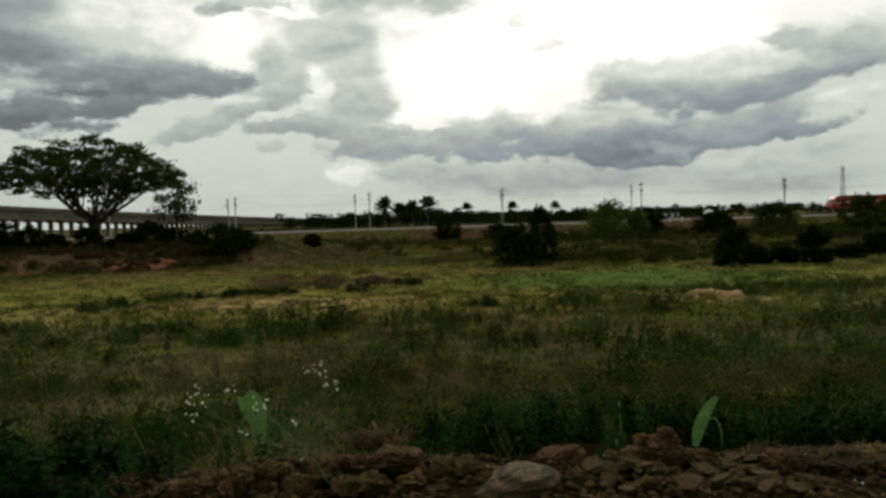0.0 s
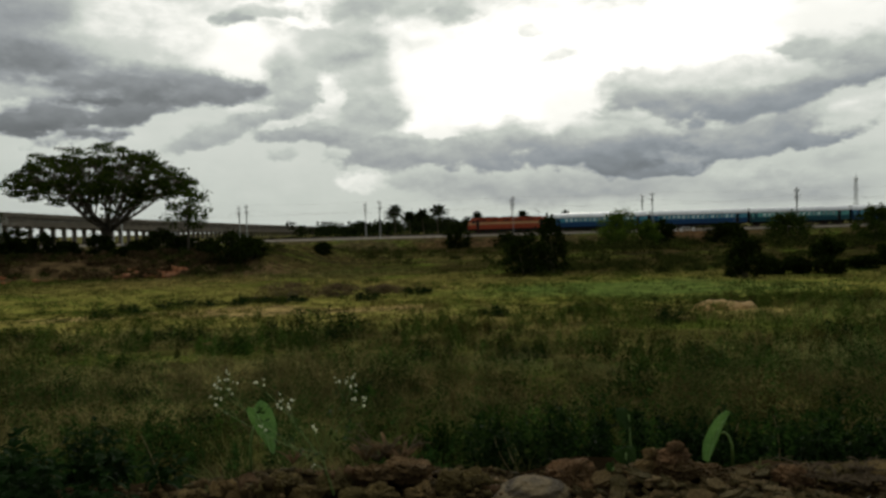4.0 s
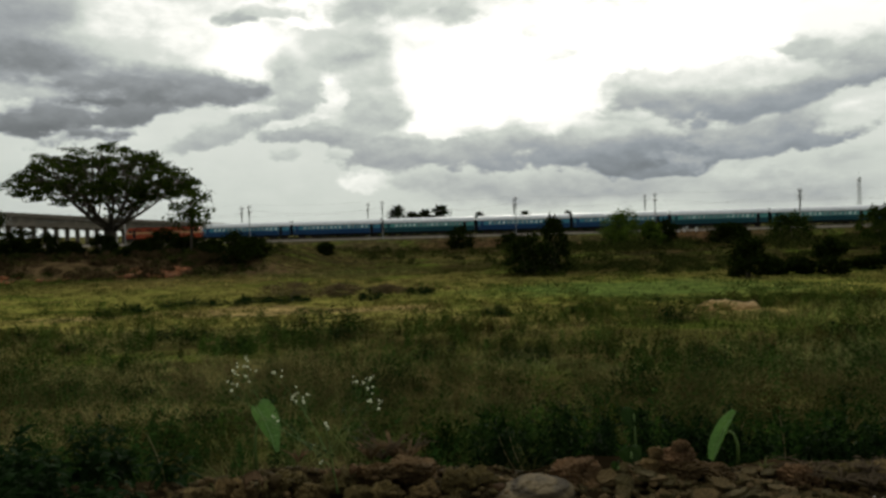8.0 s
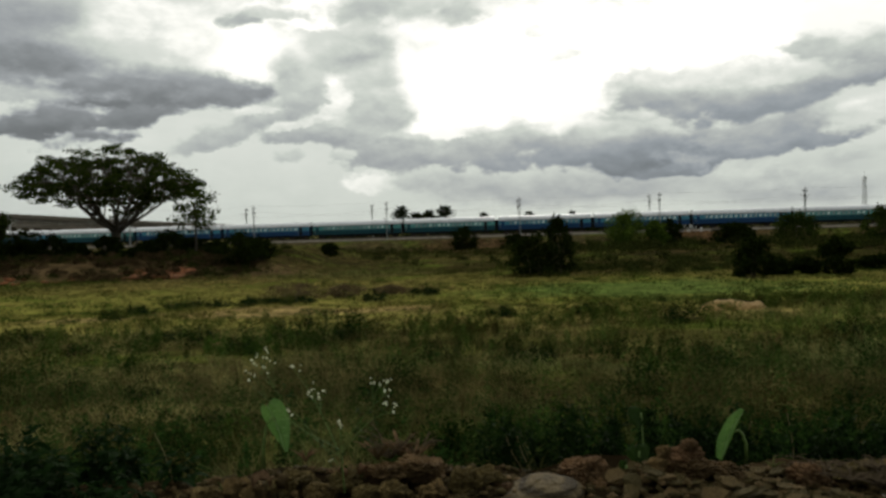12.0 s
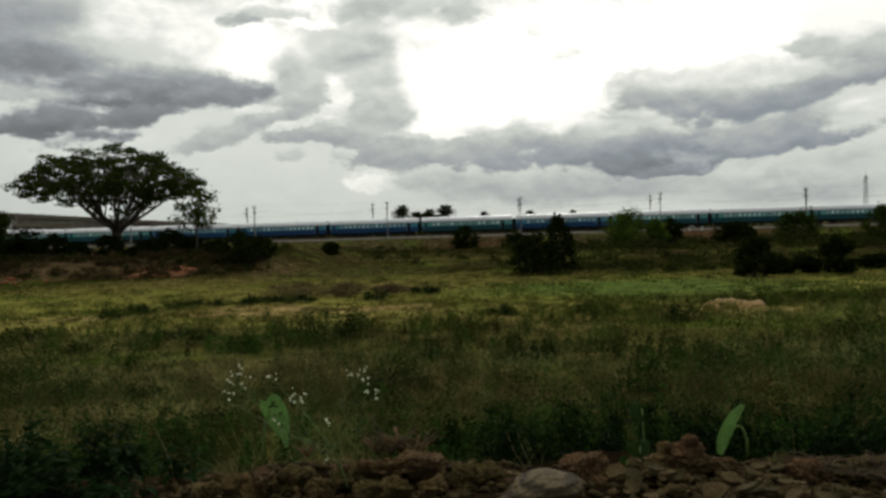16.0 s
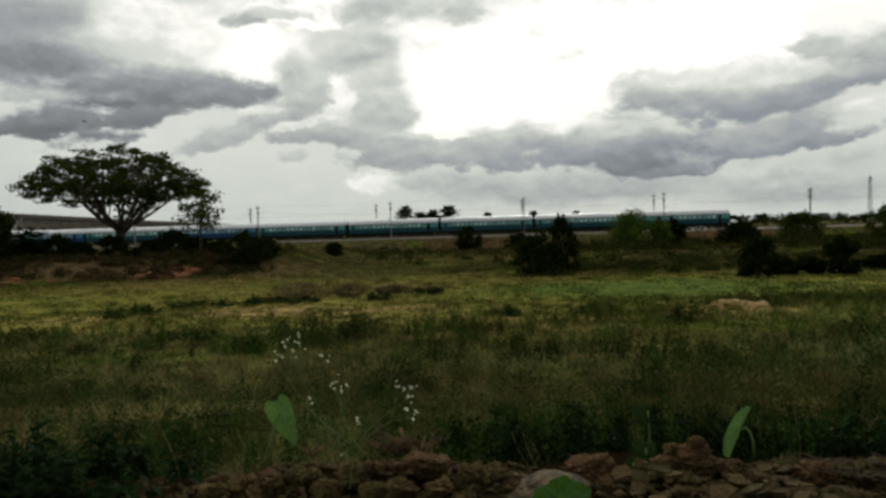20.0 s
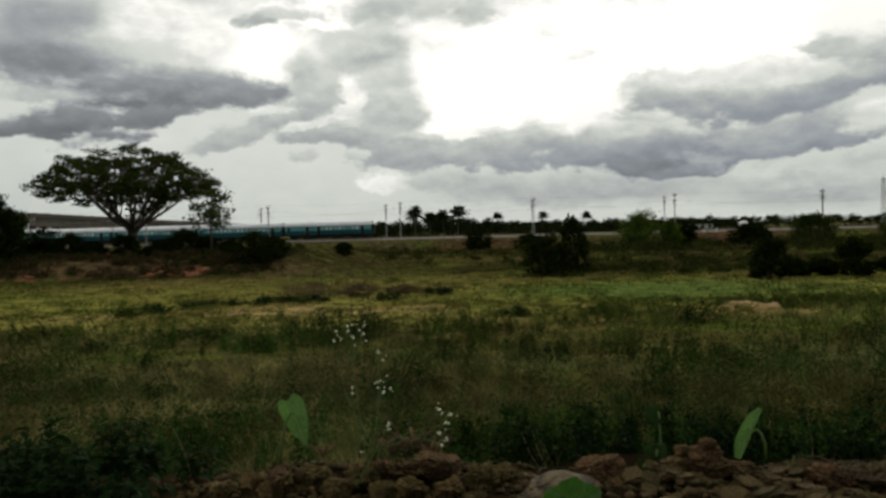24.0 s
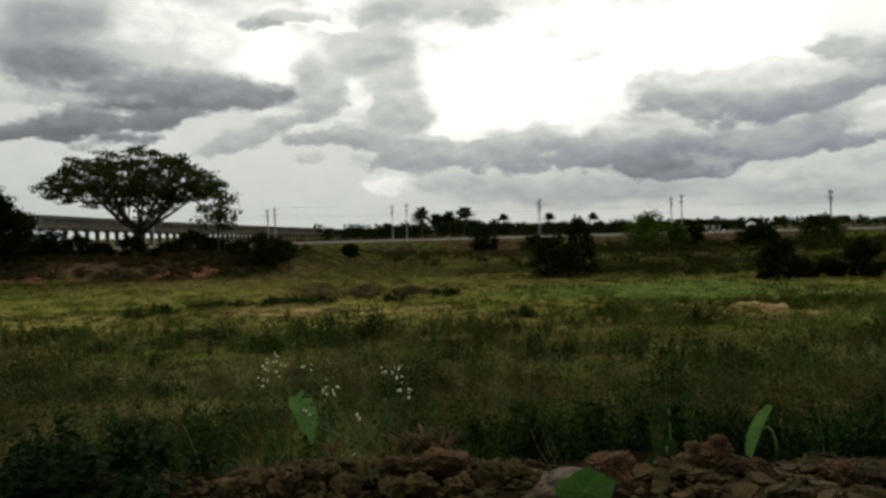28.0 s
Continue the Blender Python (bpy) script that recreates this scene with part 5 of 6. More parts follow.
def plumes(spots, leaf, each):
    """Upright weeds: x, y, height, radius; small leaves round a tall stem."""
    s = np.repeat(np.asarray(spots, float), each, axis=0)
    u = rng.beta(1.5, 1.4, len(s))
    a, r = rng.uniform(0, math.tau, len(s)), s[:, 3] * np.sqrt(rng.uniform(0, 1, len(s))) * (1.1 - .75 * u)
    X, Y = s[:, 0] + r * np.cos(a), s[:, 1] + r * np.sin(a)
    return leaf_quads(np.stack([X, Y, land(s[:, 0], s[:, 1]) + s[:, 2] * u], 1), leaf, .45)


def leafy(n, y0, y1, each, wide, high, size, power=.85, patchy=0.0):
    """Low leafy herbs: round bunches of small leaves."""
    x, y = scatter(n, y0, y1, power=power)
    ok = lattice_noise(x, y, 3.0, 31) + .7 * lattice_noise(x, y, 8, 32) > rng.uniform(-.7, .5, n) + patchy
    ok = ok & clear_of_mound(x, y)
    x, y = x[ok], y[ok]
    m = len(x)
    w, h = wide * rng.uniform(.5, 1.5, m), tall(x, y) * high * rng.uniform(.6, 1.4, m)
    X = np.repeat(x, each) + rng.normal(size=m * each) * np.repeat(w, each)
    Y = np.repeat(y, each) + rng.normal(size=m * each) * np.repeat(w, each)
    Z = land(X, Y) + np.repeat(h, each) * rng.beta(2.0, 1.5, m * each)
    return leaf_quads(np.stack([X, Y, Z], 1), size * (y.mean() / y0) ** .3, .45)


def build_grass():
    V, F = tufts(2700, 5.0, 17, 34, .12, .52, .0085, 1.3)
    tagged(solid("near_grass", V, F, GRASS), "tangled dull green grass behind the mud ridge", "grass", kind="stuff")
    V, F = tufts(4200, 16, 38, 26, .26, .66, .019, 1.1)
    tagged(solid("field_grass", V, F, GRASS), "mixed green and dry brown grass of the field", "grass", kind="stuff")
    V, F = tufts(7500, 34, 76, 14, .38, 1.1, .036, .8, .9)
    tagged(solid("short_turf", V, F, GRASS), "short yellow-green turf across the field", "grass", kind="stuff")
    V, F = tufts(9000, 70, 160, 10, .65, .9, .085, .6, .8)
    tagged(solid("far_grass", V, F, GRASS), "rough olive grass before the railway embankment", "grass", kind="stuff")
    V, F = tufts(420, 5.2, 20, 12, .10, 1.2, .0045, .8)
    tagged(solid("dry_stalks", V, F, STALK), "thin dry brown stalks standing in the grass", "stalks", kind="stuff")
    V, F = tufts(900, 18, 37, 14, .22, .9, .011, 1.0)
    tagged(solid("dry_grass", V, F, STALK), "tufts of dry brown grass", "grass", kind="stuff")
    # upright weeds, singly and in drifts
    spots = []
    while len(spots) < 1150:
        y = math.sqrt(rng.uniform(5.6 ** 2, 34 ** 2))
        x = rng.uniform(-.75, .75) * y
        if float(lattice_noise(x, y, 5, 44)) + .6 * float(lattice_noise(x, y, 1.6, 45)) < rng.uniform(-.1, .6):
            continue
        if y > 24 and x < 1.5 - .1 * y:
            continue
        if not clear_of_mound(x, y) or x > 2 and 10 < y < 26 and rng.uniform() < .55:
            continue
        h = rng.uniform(.2, .6) * (1.2 if y > 14 else .95)
        spots.append((x, y, h, h * rng.uniform(.2, .4)))
    near = [s for s in spots if s[1] < 15]
    V, F = plumes(near, .026, 75)
    tagged(solid("upright_weeds", V, F, WEED_FIELD), "upright leafy dark green weeds in the grass", "weeds", kind="stuff")
    V, F = plumes([s for s in spots if s[1] >= 15], .044, 55)
    tagged(solid("upright_weeds", V, F, WEED_FIELD), "upright leafy dark green weeds farther in the field", "weeds", kind="stuff")
    # dense dark growth on the slope right behind the ridge
    spots = []
    while len(spots) < 330:
        x, y = rng.uniform(-4.2, 5.2), rng.uniform(4.95, 7.4)
        if float(lattice_noise(x, y, 1.1, 46)) < rng.uniform(-.7, .25) - (.35 if x > .3 else -.5 if x > -2.6 else .2):
            continue
        spots.append((x, y, rng.uniform(.12, .50), rng.uniform(.07, .17)))
    V, F = plumes(spots, .025, 80)
    tagged(solid("slope_weeds", V, F, WEED_FIELD), "dense dark weeds on the slope behind the ridge", "weeds", kind="stuff")
    # darker leaf colour on the right paints in the shadow behind the ridge
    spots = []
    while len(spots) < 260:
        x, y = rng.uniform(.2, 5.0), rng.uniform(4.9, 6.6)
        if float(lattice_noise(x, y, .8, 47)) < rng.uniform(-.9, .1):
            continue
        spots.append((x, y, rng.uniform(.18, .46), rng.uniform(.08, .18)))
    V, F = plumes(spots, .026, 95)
    tagged(solid("slope_weeds", V, F, WEED), "weeds coloured dark as if shaded close behind the ridge", "weeds", kind="stuff")
    for name, n, y0, y1, each, wide, high, size, patchy in (("weed_leaves", 900, 5.2, 14, 95, .11, 1.25, .017, -.05), ("herb_leaves", 1000, 13, 36, 70, .19, 1.25, .030, .1), ("turf_herbs", 800, 34, 66, 50, .4, 1.2, .06, .5)):
        V, F = leafy(n, y0, y1, each, wide, high, size, patchy=patchy)
        tagged(solid(name, V, F, WEED_FIELD), "small dark green leaves of wild herbs", "weeds", kind="stuff")
    # bushy weeds that stand out darker
    c = []
    for i in range(300):
        y = math.sqrt(rng.uniform(6.5 ** 2, 36 ** 2))
        x = rng.uniform(-.75, .75) * y
        if float(lattice_noise(x, y, 6, 41)) < -.05 or not clear_of_mound(x, y):
            continue
        w, h = rng.uniform(.25, .6), rng.uniform(.5, .95)
        for k in range(16):
            c.append((x + rng.normal() * w * .5, y + rng.normal() * w * .5, float(land(x, y)) + h * rng.uniform(.15, 1)))
    V, F = leaf_quads(puff(c, 12, (.08, .08, .06)), .032, .5)
    tagged(solid("bushy_weeds", V, F, WEED_FIELD), "knee-high bushy dark weeds in the field", "weeds", kind="stuff")
    # rough scrub at the foot of the embankment and on the face of the bank
    def scrub(n, place, wide, high, leaf, material, name, label, thin=-.5):
        c = []
        while len(c) < n * 9:
            x, y = place()
            if abs(y - (TRACK_Y + TRACK_K * x)) < 9 or float(lattice_noise(x, y, 12, 42)) + .5 * float(lattice_noise(x, y, 4, 43)) < rng.uniform(thin, .5):
                continue
            w, h = wide * rng.uniform(.5, 1.4), high * rng.uniform(.4, 1.3)
            for k in range(9):
                u = rng.uniform(.05, 1)
                c.append((x + rng.normal() * w * (1.1 - .7 * u), y + rng.normal() * w * .7, float(land(x, y)) + h * u))
        V, F = leaf_quads(puff(c, 26, (wide * .28, wide * .28, high * .16)), leaf, .6)
        tagged(solid(name, V, F, material), label, "scrub", kind="stuff")
    scrub(140, lambda: (rng.uniform(-.72, .72) * 110, rng.uniform(76, 156)), .8, .8, .12, LEAF_SCRUB, "rough_scrub", "low rough scrub below the railway")
    scrub(260, lambda: (rng.uniform(12, 112), rng.uniform(96, 148)), 1.1, 1.1, .14, LEAF_SCRUB, "embankment_scrub", "dark green scrub at the foot of the embankment", -1.2)
    scrub(90, lambda: (rng.uniform(7, 46), rng.uniform(56, 84)), .7, .5, .10, LEAF_SCRUB, "field_scrub", "low dark scrub at the edge of the field")
    scrub(260, lambda: (rng.uniform(-56, -20), rng.uniform(66, 80)), .55, .6, .09, BANK_BRUSH, "bank_brush", "dry brown brush on the face of the bank", -2.0)
    scrub(150, lambda: (rng.uniform(-58, -19), rng.uniform(67, 86)), .7, .65, .09, LEAF_SCRUB, "bank_scrub", "low green scrub on the face of the bank", -1.5)


build_grass()


# ---- heaps and clods ----
def lump(seed, rough=.35, sides=2):
    bm = bmesh.new()
    bmesh.ops.create_icosphere(bm, subdivisions=sides, radius=1)
    for v in bm.verts:
        k = 1 + rough * noise.noise(v.co * 1.3 + Vector((seed * 7.1, 0, 0))) + rough * .5 * noise.noise(v.co * 3.1 + Vector((0, seed * 3.3, 0)))
        v.co *= k
    return bm


def broken(seed, rough=.2, sides=3, cuts=11):
    """A clod of dried earth with broken faces and a crumbly skin."""
    r = random.Random(seed)
    bm = bmesh.new()
    bmesh.ops.create_icosphere(bm, subdivisions=sides, radius=1)
    for i in range(cuts):
        n = Vector((r.gauss(0, 1), r.gauss(0, 1), r.gauss(0, 1))).normalized()
        d = r.uniform(.58, .88)
        for v in bm.verts:
            over = v.co.dot(n) - d
            if over > 0:
                v.co -= n * over * .94
    for v in bm.verts:
        p = v.co + Vector((seed * 3.7, seed * 1.3, 0))
        v.co *= 1 + rough * noise.noise(p * 1.7) + rough * .6 * noise.noise(p * 4.3) - rough * .8 * max(0.0, .12 - abs(noise.noise(p * 2.6))) * 6 + rough * .4 * noise.noise(p * 10.0)
    return bm


def heap(name, x, y, wx, wy, h, material, label, seed, category):
    bm = lump(seed, .3, 4)
    for v in bm.verts:
        v.co = Vector((v.co.x * wx, v.co.y * wy, v.co.z * h))
        v.co.z += h * (.30 * noise.noise(v.co * (2.2 / wx)) + .10 * noise.noise(v.co * (7 / wx)))
    o = part(name, bm, material, smooth=True)
    o.matrix_world = pose(x, y, float(land(x, y)))
    return tagged(o, label, category)


heap("sand_mound", 12.35, 30.4, 1.2, .8, .40, SAND, "low heap of pale sandy earth in the grass", 3, "heap")
heap("earth_mound", 11.35, 30.2, .6, .5, .30, SAND, "small heap of pale sandy earth", 5, "heap")


def clods():
    kinds = [part("mud_clod", broken(20 + i, .34, 3, 7), MUD if i < 6 else RED_MUD) for i in range(8)]
    for i, k in enumerate(kinds):
        tagged(k, "dark brown lump of dried mud on the ridge" if i < 6 else "reddish brown lump of earth on the ridge", "clod", "clods on the mud ridge")
    first = set()
    rows = []
    for i in range(270):
        x = rng.uniform(-2.2, 3.9)
        y = 3.7 + rng.uniform(0, .95)
        s = rng.uniform(.012, .050) * (1.0 if x < 1.0 else .6)
        rows.append((x, y, s, rng.uniform(.4, .85) if x < 1.2 else rng.uniform(.25, .5), 1 if rng.uniform() < .12 else 0))
    for x, y, s, f, red in rows:
        k = 6 + int(rng.integers(2)) if red else int(rng.integers(6))
        m = pose(x, y, float(land(x, y)) + s * f * .35, rng.uniform(-14, 14), rng.uniform(-14, 14), rng.uniform(0, 360)) @ Matrix.Diagonal((s * rng.uniform(.9, 1.3), s, s * f, 1))
        if k not in first:
            first.add(k)
            kinds[k].matrix_world = m
        else:
            o = kinds[k].copy()
            scene.collection.objects.link(o)
            o.matrix_basis = m
    # smaller lumps and crumbs between them
    src = lump(56, .6, 1)
    base = np.array([v.co[:] for v in src.verts])
    faces = np.array([[v.index for v in f.verts] for f in src.faces])
    src.free()
    n = 5200
    x, y = rng.uniform(-2.6, 4.2, n), 3.65 + rng.uniform(0, 1.0, n)
    size = .006 + .026 * rng.uniform(0, 1, n) ** 2.2
    a = rng.uniform(0, math.tau, n)
    q = base[None] * (size[:, None] * np.array([[1.2, 1, .7]]))[:, None, :] * rng.uniform(.7, 1.3, (n, len(base), 1))
    q = np.stack([q[..., 0] * np.cos(a)[:, None] - q[..., 1] * np.sin(a)[:, None], q[..., 0] * np.sin(a)[:, None] + q[..., 1] * np.cos(a)[:, None], q[..., 2]], -1)
    q += np.stack([x, y, land(x, y) + size * .25], 1)[:, None, :]
    FF = (faces[None] + (np.arange(n) * len(base))[:, None, None]).reshape(-1, 3)
    tagged(solid("mud_crumbs", q.reshape(-1, 3), FF, MUD_CRUMB), "small lumps and crumbs of dried mud", "crumbs", kind="stuff")
    # clods of the red bank
    src = lump(55, .5, 1)
    base = np.array([v.co[:] for v in src.verts])
    faces = np.array([[v.index for v in f.verts] for f in src.faces])
    src.free()
    VV, FF, count = [], [], 0
    for i in range(420):
        x = rng.uniform(-31, -17) if i % 8 else rng.uniform(-54, -31)
        y = 66.5 + 4 * float(lattice_noise(x, 0, 9, 5)) + rng.uniform(-1.6, 2.8)
        if float(lattice_noise(x, 0, 2.6, 77)) < -.3:
            continue
        s = rng.uniform(.16, .52) if x > -31 else rng.uniform(.12, .34)
        a = rng.uniform(0, math.tau)
        q = base * np.array((s * 1.3, s, s * .85))
        q = np.stack([q[:, 0] * math.cos(a) - q[:, 1] * math.sin(a), q[:, 0] * math.sin(a) + q[:, 1] * math.cos(a), q[:, 2]], 1)
        VV.append(q + np.array((x, y, float(land(x, y)) + s * .2)))
        FF.append(faces + count)
        count += len(base)
    tagged(solid("red_earth_clods", np.concatenate(VV), np.concatenate(FF), RED_BANK), "broken red earth along the face of the bank", "earth", kind="stuff")


clods()

# large forms of the ridge: x, y, z, half length, half depth, half height, turn, kind (0 brown, 1 reddish)
RIDGE_FORMS = [
    (-1.50, 4.16, -.05, .10, .09, .06, 10, 0), (-1.33, 4.20, -.03, .11, .10, .07, 50, 0), (-1.20, 4.10, -.04, .08, .08, .06, 90, 0), (-.98, 4.25, -.03, .15, .12, .08, 20, 0),
    (-.80, 4.12, -.03, .10, .09, .07, 130, 0), (-.66, 4.28, -.02, .13, .10, .07, 70, 0), (-.52, 4.10, -.05, .10, .09, .06, 15, 0), (-.36, 4.14, -.05, .11, .10, .07, 100, 0)]
RIDGE_FORMS += [
    (-.42, 4.34, .00, .17, .14, .075, 8, 1), (-.20, 4.34, .02, .18, .14, .085, -6, 1), (-.14, 4.15, -.05, .11, .10, .07, 40, 0), (.03, 4.20, .00, .10, .10, .085, 75, 0),
    (.15, 4.22, -.01, .11, .10, .085, 20, 0), (.24, 4.26, -.04, .07, .08, .06, 140, 0), (.78, 4.30, -.02, .15, .14, .105, 12, 1), (.90, 4.22, -.07, .12, .10, .07, 60, 1)]
RIDGE_FORMS += [
    (1.02, 4.10, -.09, .09, .08, .05, 20, 0), (1.40, 4.30, -.02, .21, .15, .10, 5, 1), (1.41, 4.30, .07, .11, .10, .085, 80, 1), (1.425, 4.30, .135, .055, .055, .045, 30, 1),
    (1.28, 4.32, .09, .055, .05, .04, 15, 0), (1.22, 4.26, .02, .08, .07, .05, 100, 0), (1.62, 4.34, -.04, .14, .12, .06, 40, 1), (2.14, 4.28, -.06, .12, .10, .07, 5, 1), (2.48, 4.34, -.075, .20, .13, .07, 4, 0), (2.80, 4.34, -.07, .22, .14, .075, -8, 0), (3.2, 4.36, -.07, .25, .15, .08, 10, 0)]
for k, (bx, by, bz, hx, hy, hz, turn_k, red) in enumerate(RIDGE_FORMS):
    bm = broken(120 + k, .26, 5, 9)
    for v in bm.verts:
        p = v.co * 7 + Vector((k * 5.1, 0, 0))
        v.co *= 1 + .10 * noise.noise(p) + .09 * noise.noise(p * 2.7) - .16 * max(0.0, .10 - abs(noise.noise(p * .6))) * 8
        v.co = Vector((v.co.x * hx, v.co.y * hy, v.co.z * hz))
    o = part("mud_clod", bm, RED_MUD if red else MUD)
    o.matrix_world = pose(bx, by, bz - .012, 0, 0, turn_k * .4)
    tagged(o, "reddish brown lump of earth on the ridge" if red else "big brown lump of dried mud on the ridge", "clod", "clods on the mud ridge")


def mud_plates():
    """Flat plates of cracked dried mud, tilted over one another."""
    kinds = []
    for k in range(6):
        bm = bmesh.new()
        n = 5 + k % 3
        ring = [((1 + .3 * rng.normal() * .6) * math.cos(i * math.tau / n + rng.uniform(-.25, .25)), (1 + .3 * rng.normal() * .6) * math.sin(i * math.tau / n + rng.uniform(-.25, .25))) for i in range(n)]
        top = [bm.verts.new((x * .93, y * .93, .16 + .05 * rng.normal())) for x, y in ring]
        edge = [bm.verts.new((x, y, .05)) for x, y in ring]
        low = [bm.verts.new((x * .9, y * .9, -.3)) for x, y in ring]
        mid = bm.verts.new((0, 0, .10))
        for i in range(n):
            q = (i + 1) % n
            bm.faces.new((top[i], top[q], mid))
            bm.faces.new((edge[i], edge[q], top[q], top[i]))
            bm.faces.new((low[i], low[q], edge[q], edge[i]))
        bm.faces.new(low[::-1])
        kinds.append(part("mud_plate", bm, MUD_PLATE))
        tagged(kinds[-1], "flat cracked plate of dried grey-brown mud", "mud plate", "plates of dried mud")
    first = set()
    for i in range(230):
        x, y = rng.uniform(.95, 2.2), rng.uniform(3.75, 4.40)
        s = .018 + .05 * rng.uniform(0, 1) ** 1.6
        k = int(rng.integers(6))
        m = pose(x, y, float(land(x, y)) + .02 + rng.uniform(0, .05), rng.uniform(-2, 36), rng.uniform(-24, 24), rng.uniform(0, 360)) @ Matrix.Diagonal((s, s * rng.uniform(.7, 1.1), s * .8, 1))
        if k in first:
            o = kinds[k].copy()
            scene.collection.objects.link(o)
            o.matrix_basis = m
        else:
            first.add(k)
            kinds[k].matrix_world = m


mud_plates()


def banded_stone():
    """A long stone with a smooth pale back and ledges along its side."""
    bm = lump(71, .12, 5)
    for v in bm.verts:
        x, y, z = v.co
        flat_z = math.copysign(abs(z) ** .6, z)
        ledge = math.floor((flat_z + .15 * noise.noise(v.co * 1.1)) * 5) / 5
        v.co = Vector((x * .275, y * .19 - .022 * ledge, flat_z * .062 + ledge * .030 + .085 * step_up(x) - .03 * max(0.0, x - .3) + .004 * noise.noise(v.co * 9)))
    o = part("banded_stone", bm, STONE, smooth=True)
    o.matrix_world = pose(.470, 4.06, -.135, 0, 0, 6)
    tagged(o, "long grey banded stone lying in the mud", "stone")


def step_up(x):
    t = min(1.0, max(0.0, (x + 1) / 1.2))
    return t * t * (3 - 2 * t)


banded_stone()


# ---- plants on the ridge ----
def taro_blade(length, width, cup=.25, narrow=False):
    """A shield-shaped leaf that hangs from its stalk: tip down, lobes up, in the x-z plane."""
    bm = bmesh.new()
    rows = []
    n, m = 14, 10
    for i in range(n + 1):
        u = i / n
        half = width / 2 * math.sin(max(.03, u * 2.0)) ** .85
        if u > .82:
            half *= math.sqrt(max(.02, 1 - ((u - .82) / .19) ** 2)) * .6 + .4
        if narrow:
            half = width / 2 * math.sin(math.pi * min(.975, .07 + .91 * u)) ** .6
        z = -length * .68 + length * u
        row = []
        for j in range(m + 1):
            e = 2 * j / m - 1
            notch = (.0 if narrow else .11) * length * (1 - abs(e)) ** 1.5 * max(0, (u - .55) / .45) ** 1.5
            row.append(bm.verts.new((half * e, cup * width * e * e * .8 + .10 * length * math.sin(u * 3.0) + .004 * math.sin(j * 2.2 + u * 9), z - notch)))
        rows.append(row)
    for a, b in zip(rows, rows[1:]):
        for j in range(m):
            bm.faces.new((a[j], a[j + 1], b[j + 1], b[j]))
    return bm


def taro(name, x, y, z, stalk, length, width, m, label, leaf=TARO, cup=.25, narrow=False):
    """A taro leaf on its stalk; m turns the blade on the stalk's end."""
    root = new(name)
    bm = bmesh.new()
    tube(bm, stalk, [.010 - .0035 * i / (len(stalk) - 1) for i in range(len(stalk))], 7)
    part("stalk", bm, TARO_STEM, root, "pale green stalk", True)
    blade = part("blade", taro_blade(length, width, cup, narrow), leaf, root, "green shield-shaped blade", True)
    blade.matrix_basis = pose(*stalk[-1]) @ m
    bm = bmesh.new()
    top = length * .32
    tube(bm, [(0, .10 * length * math.sin(3.0 * .95) - .004, top * .8), (0, .10 * length * math.sin(1.9) - .004, 0), (0, .10 * length * math.sin(.9) - .004, -length * .38), (0, -.002, -length * .62)], [.003, .004, .003, .0015], 5)
    for s in (-1, 1):
        for k in range(4):
            h = .12 - .16 * k
            tube(bm, [(0, .10 * length * math.sin((h + .68) * 3) - .003, length * h), (s * width * .3, .10 * length * math.sin((h + .6) * 3) + cup * width * .25, length * (h - .08))], [.002, .001], 4)
    part("vein", bm, VEIN if leaf == TARO else leaf, blade, "veins of the leaf")
    root.matrix_world = pose(x, y, z)
    return tagged(root, label, "taro plant", "taro plants on the ridge")


TARO_A = taro("taro_plant", -1.20, 4.40, .06, [(0, 0, -.08), (-.005, 0, .10), (.01, 0, .22), (.04, 0, .275), (.065, -.01, .27)], .34, .165, pose(-.02, 0, .01, -8, -27, -12), "pale green taro leaf swaying on a thin stalk")
TARO_B = taro("taro_plant", 1.86, 4.50, -.02, [(0, 0, -.03), (-.004, 0, .08), (-.03, 0, .15), (-.055, 0, .172), (-.075, 0, .162)], .35, .098, pose(.012, 0, .035, 6, 24, 14), "pale green narrow taro leaf leaning on its stalk", cup=.35, narrow=True)
taro("taro_plant", 1.16, 4.45, -.08, [(0, 0, -.05), (.005, 0, .06), (0, 0, .13)], .14, .15, pose(0, 0, 0, -30, -15, 0), "small dark green young taro leaf", WEED_YOUNG)
taro("taro_plant", 1.30, 4.9, -.05, [(0, 0, -.4), (.01, 0, .0), (0, 0, .22)], .15, .16, pose(0, 0, 0, -30, 20, 0), "small dark green young taro leaf", WEED_YOUNG)
taro("taro_plant", 1.02, 4.25, -.06, [(0, 0, -.05), (.005, 0, .05), (.01, 0, .09)], .11, .07, pose(0, 0, 0, -10, -5, 35), "small dark green young taro leaf", WEED_YOUNG)


def lobed_blade(r):
    """A broad blade with a wavy edge, folded between its ribs, facing -y."""
    bm = bmesh.new()
    rings, n = 5, 40
    mid = bm.verts.new((0, .02, 0))
    last = None
    for k in range(1, rings + 1):
        ring = []
        for i in range(n):
            a = i * math.tau / n
            q = k / rings
            edge = 1 + (.09 * math.sin(5 * a + .6) + .05 * math.sin(11 * a)) * q + .10 * abs(math.cos(a))
            ring.append(bm.verts.new((r * q * edge * math.cos(a), .02 + .045 * r / .1 * q * q * math.cos(2 * a) * .5 + .010 * q * math.sin(9 * a), r * .8 * q * edge * math.sin(a))))
        for i in range(n):
            if last is None:
                bm.faces.new((mid, ring[i], ring[(i + 1) % n]))
            else:
                bm.faces.new((last[i], ring[i], ring[(i + 1) % n], last[(i + 1) % n]))
        last = ring
    return bm


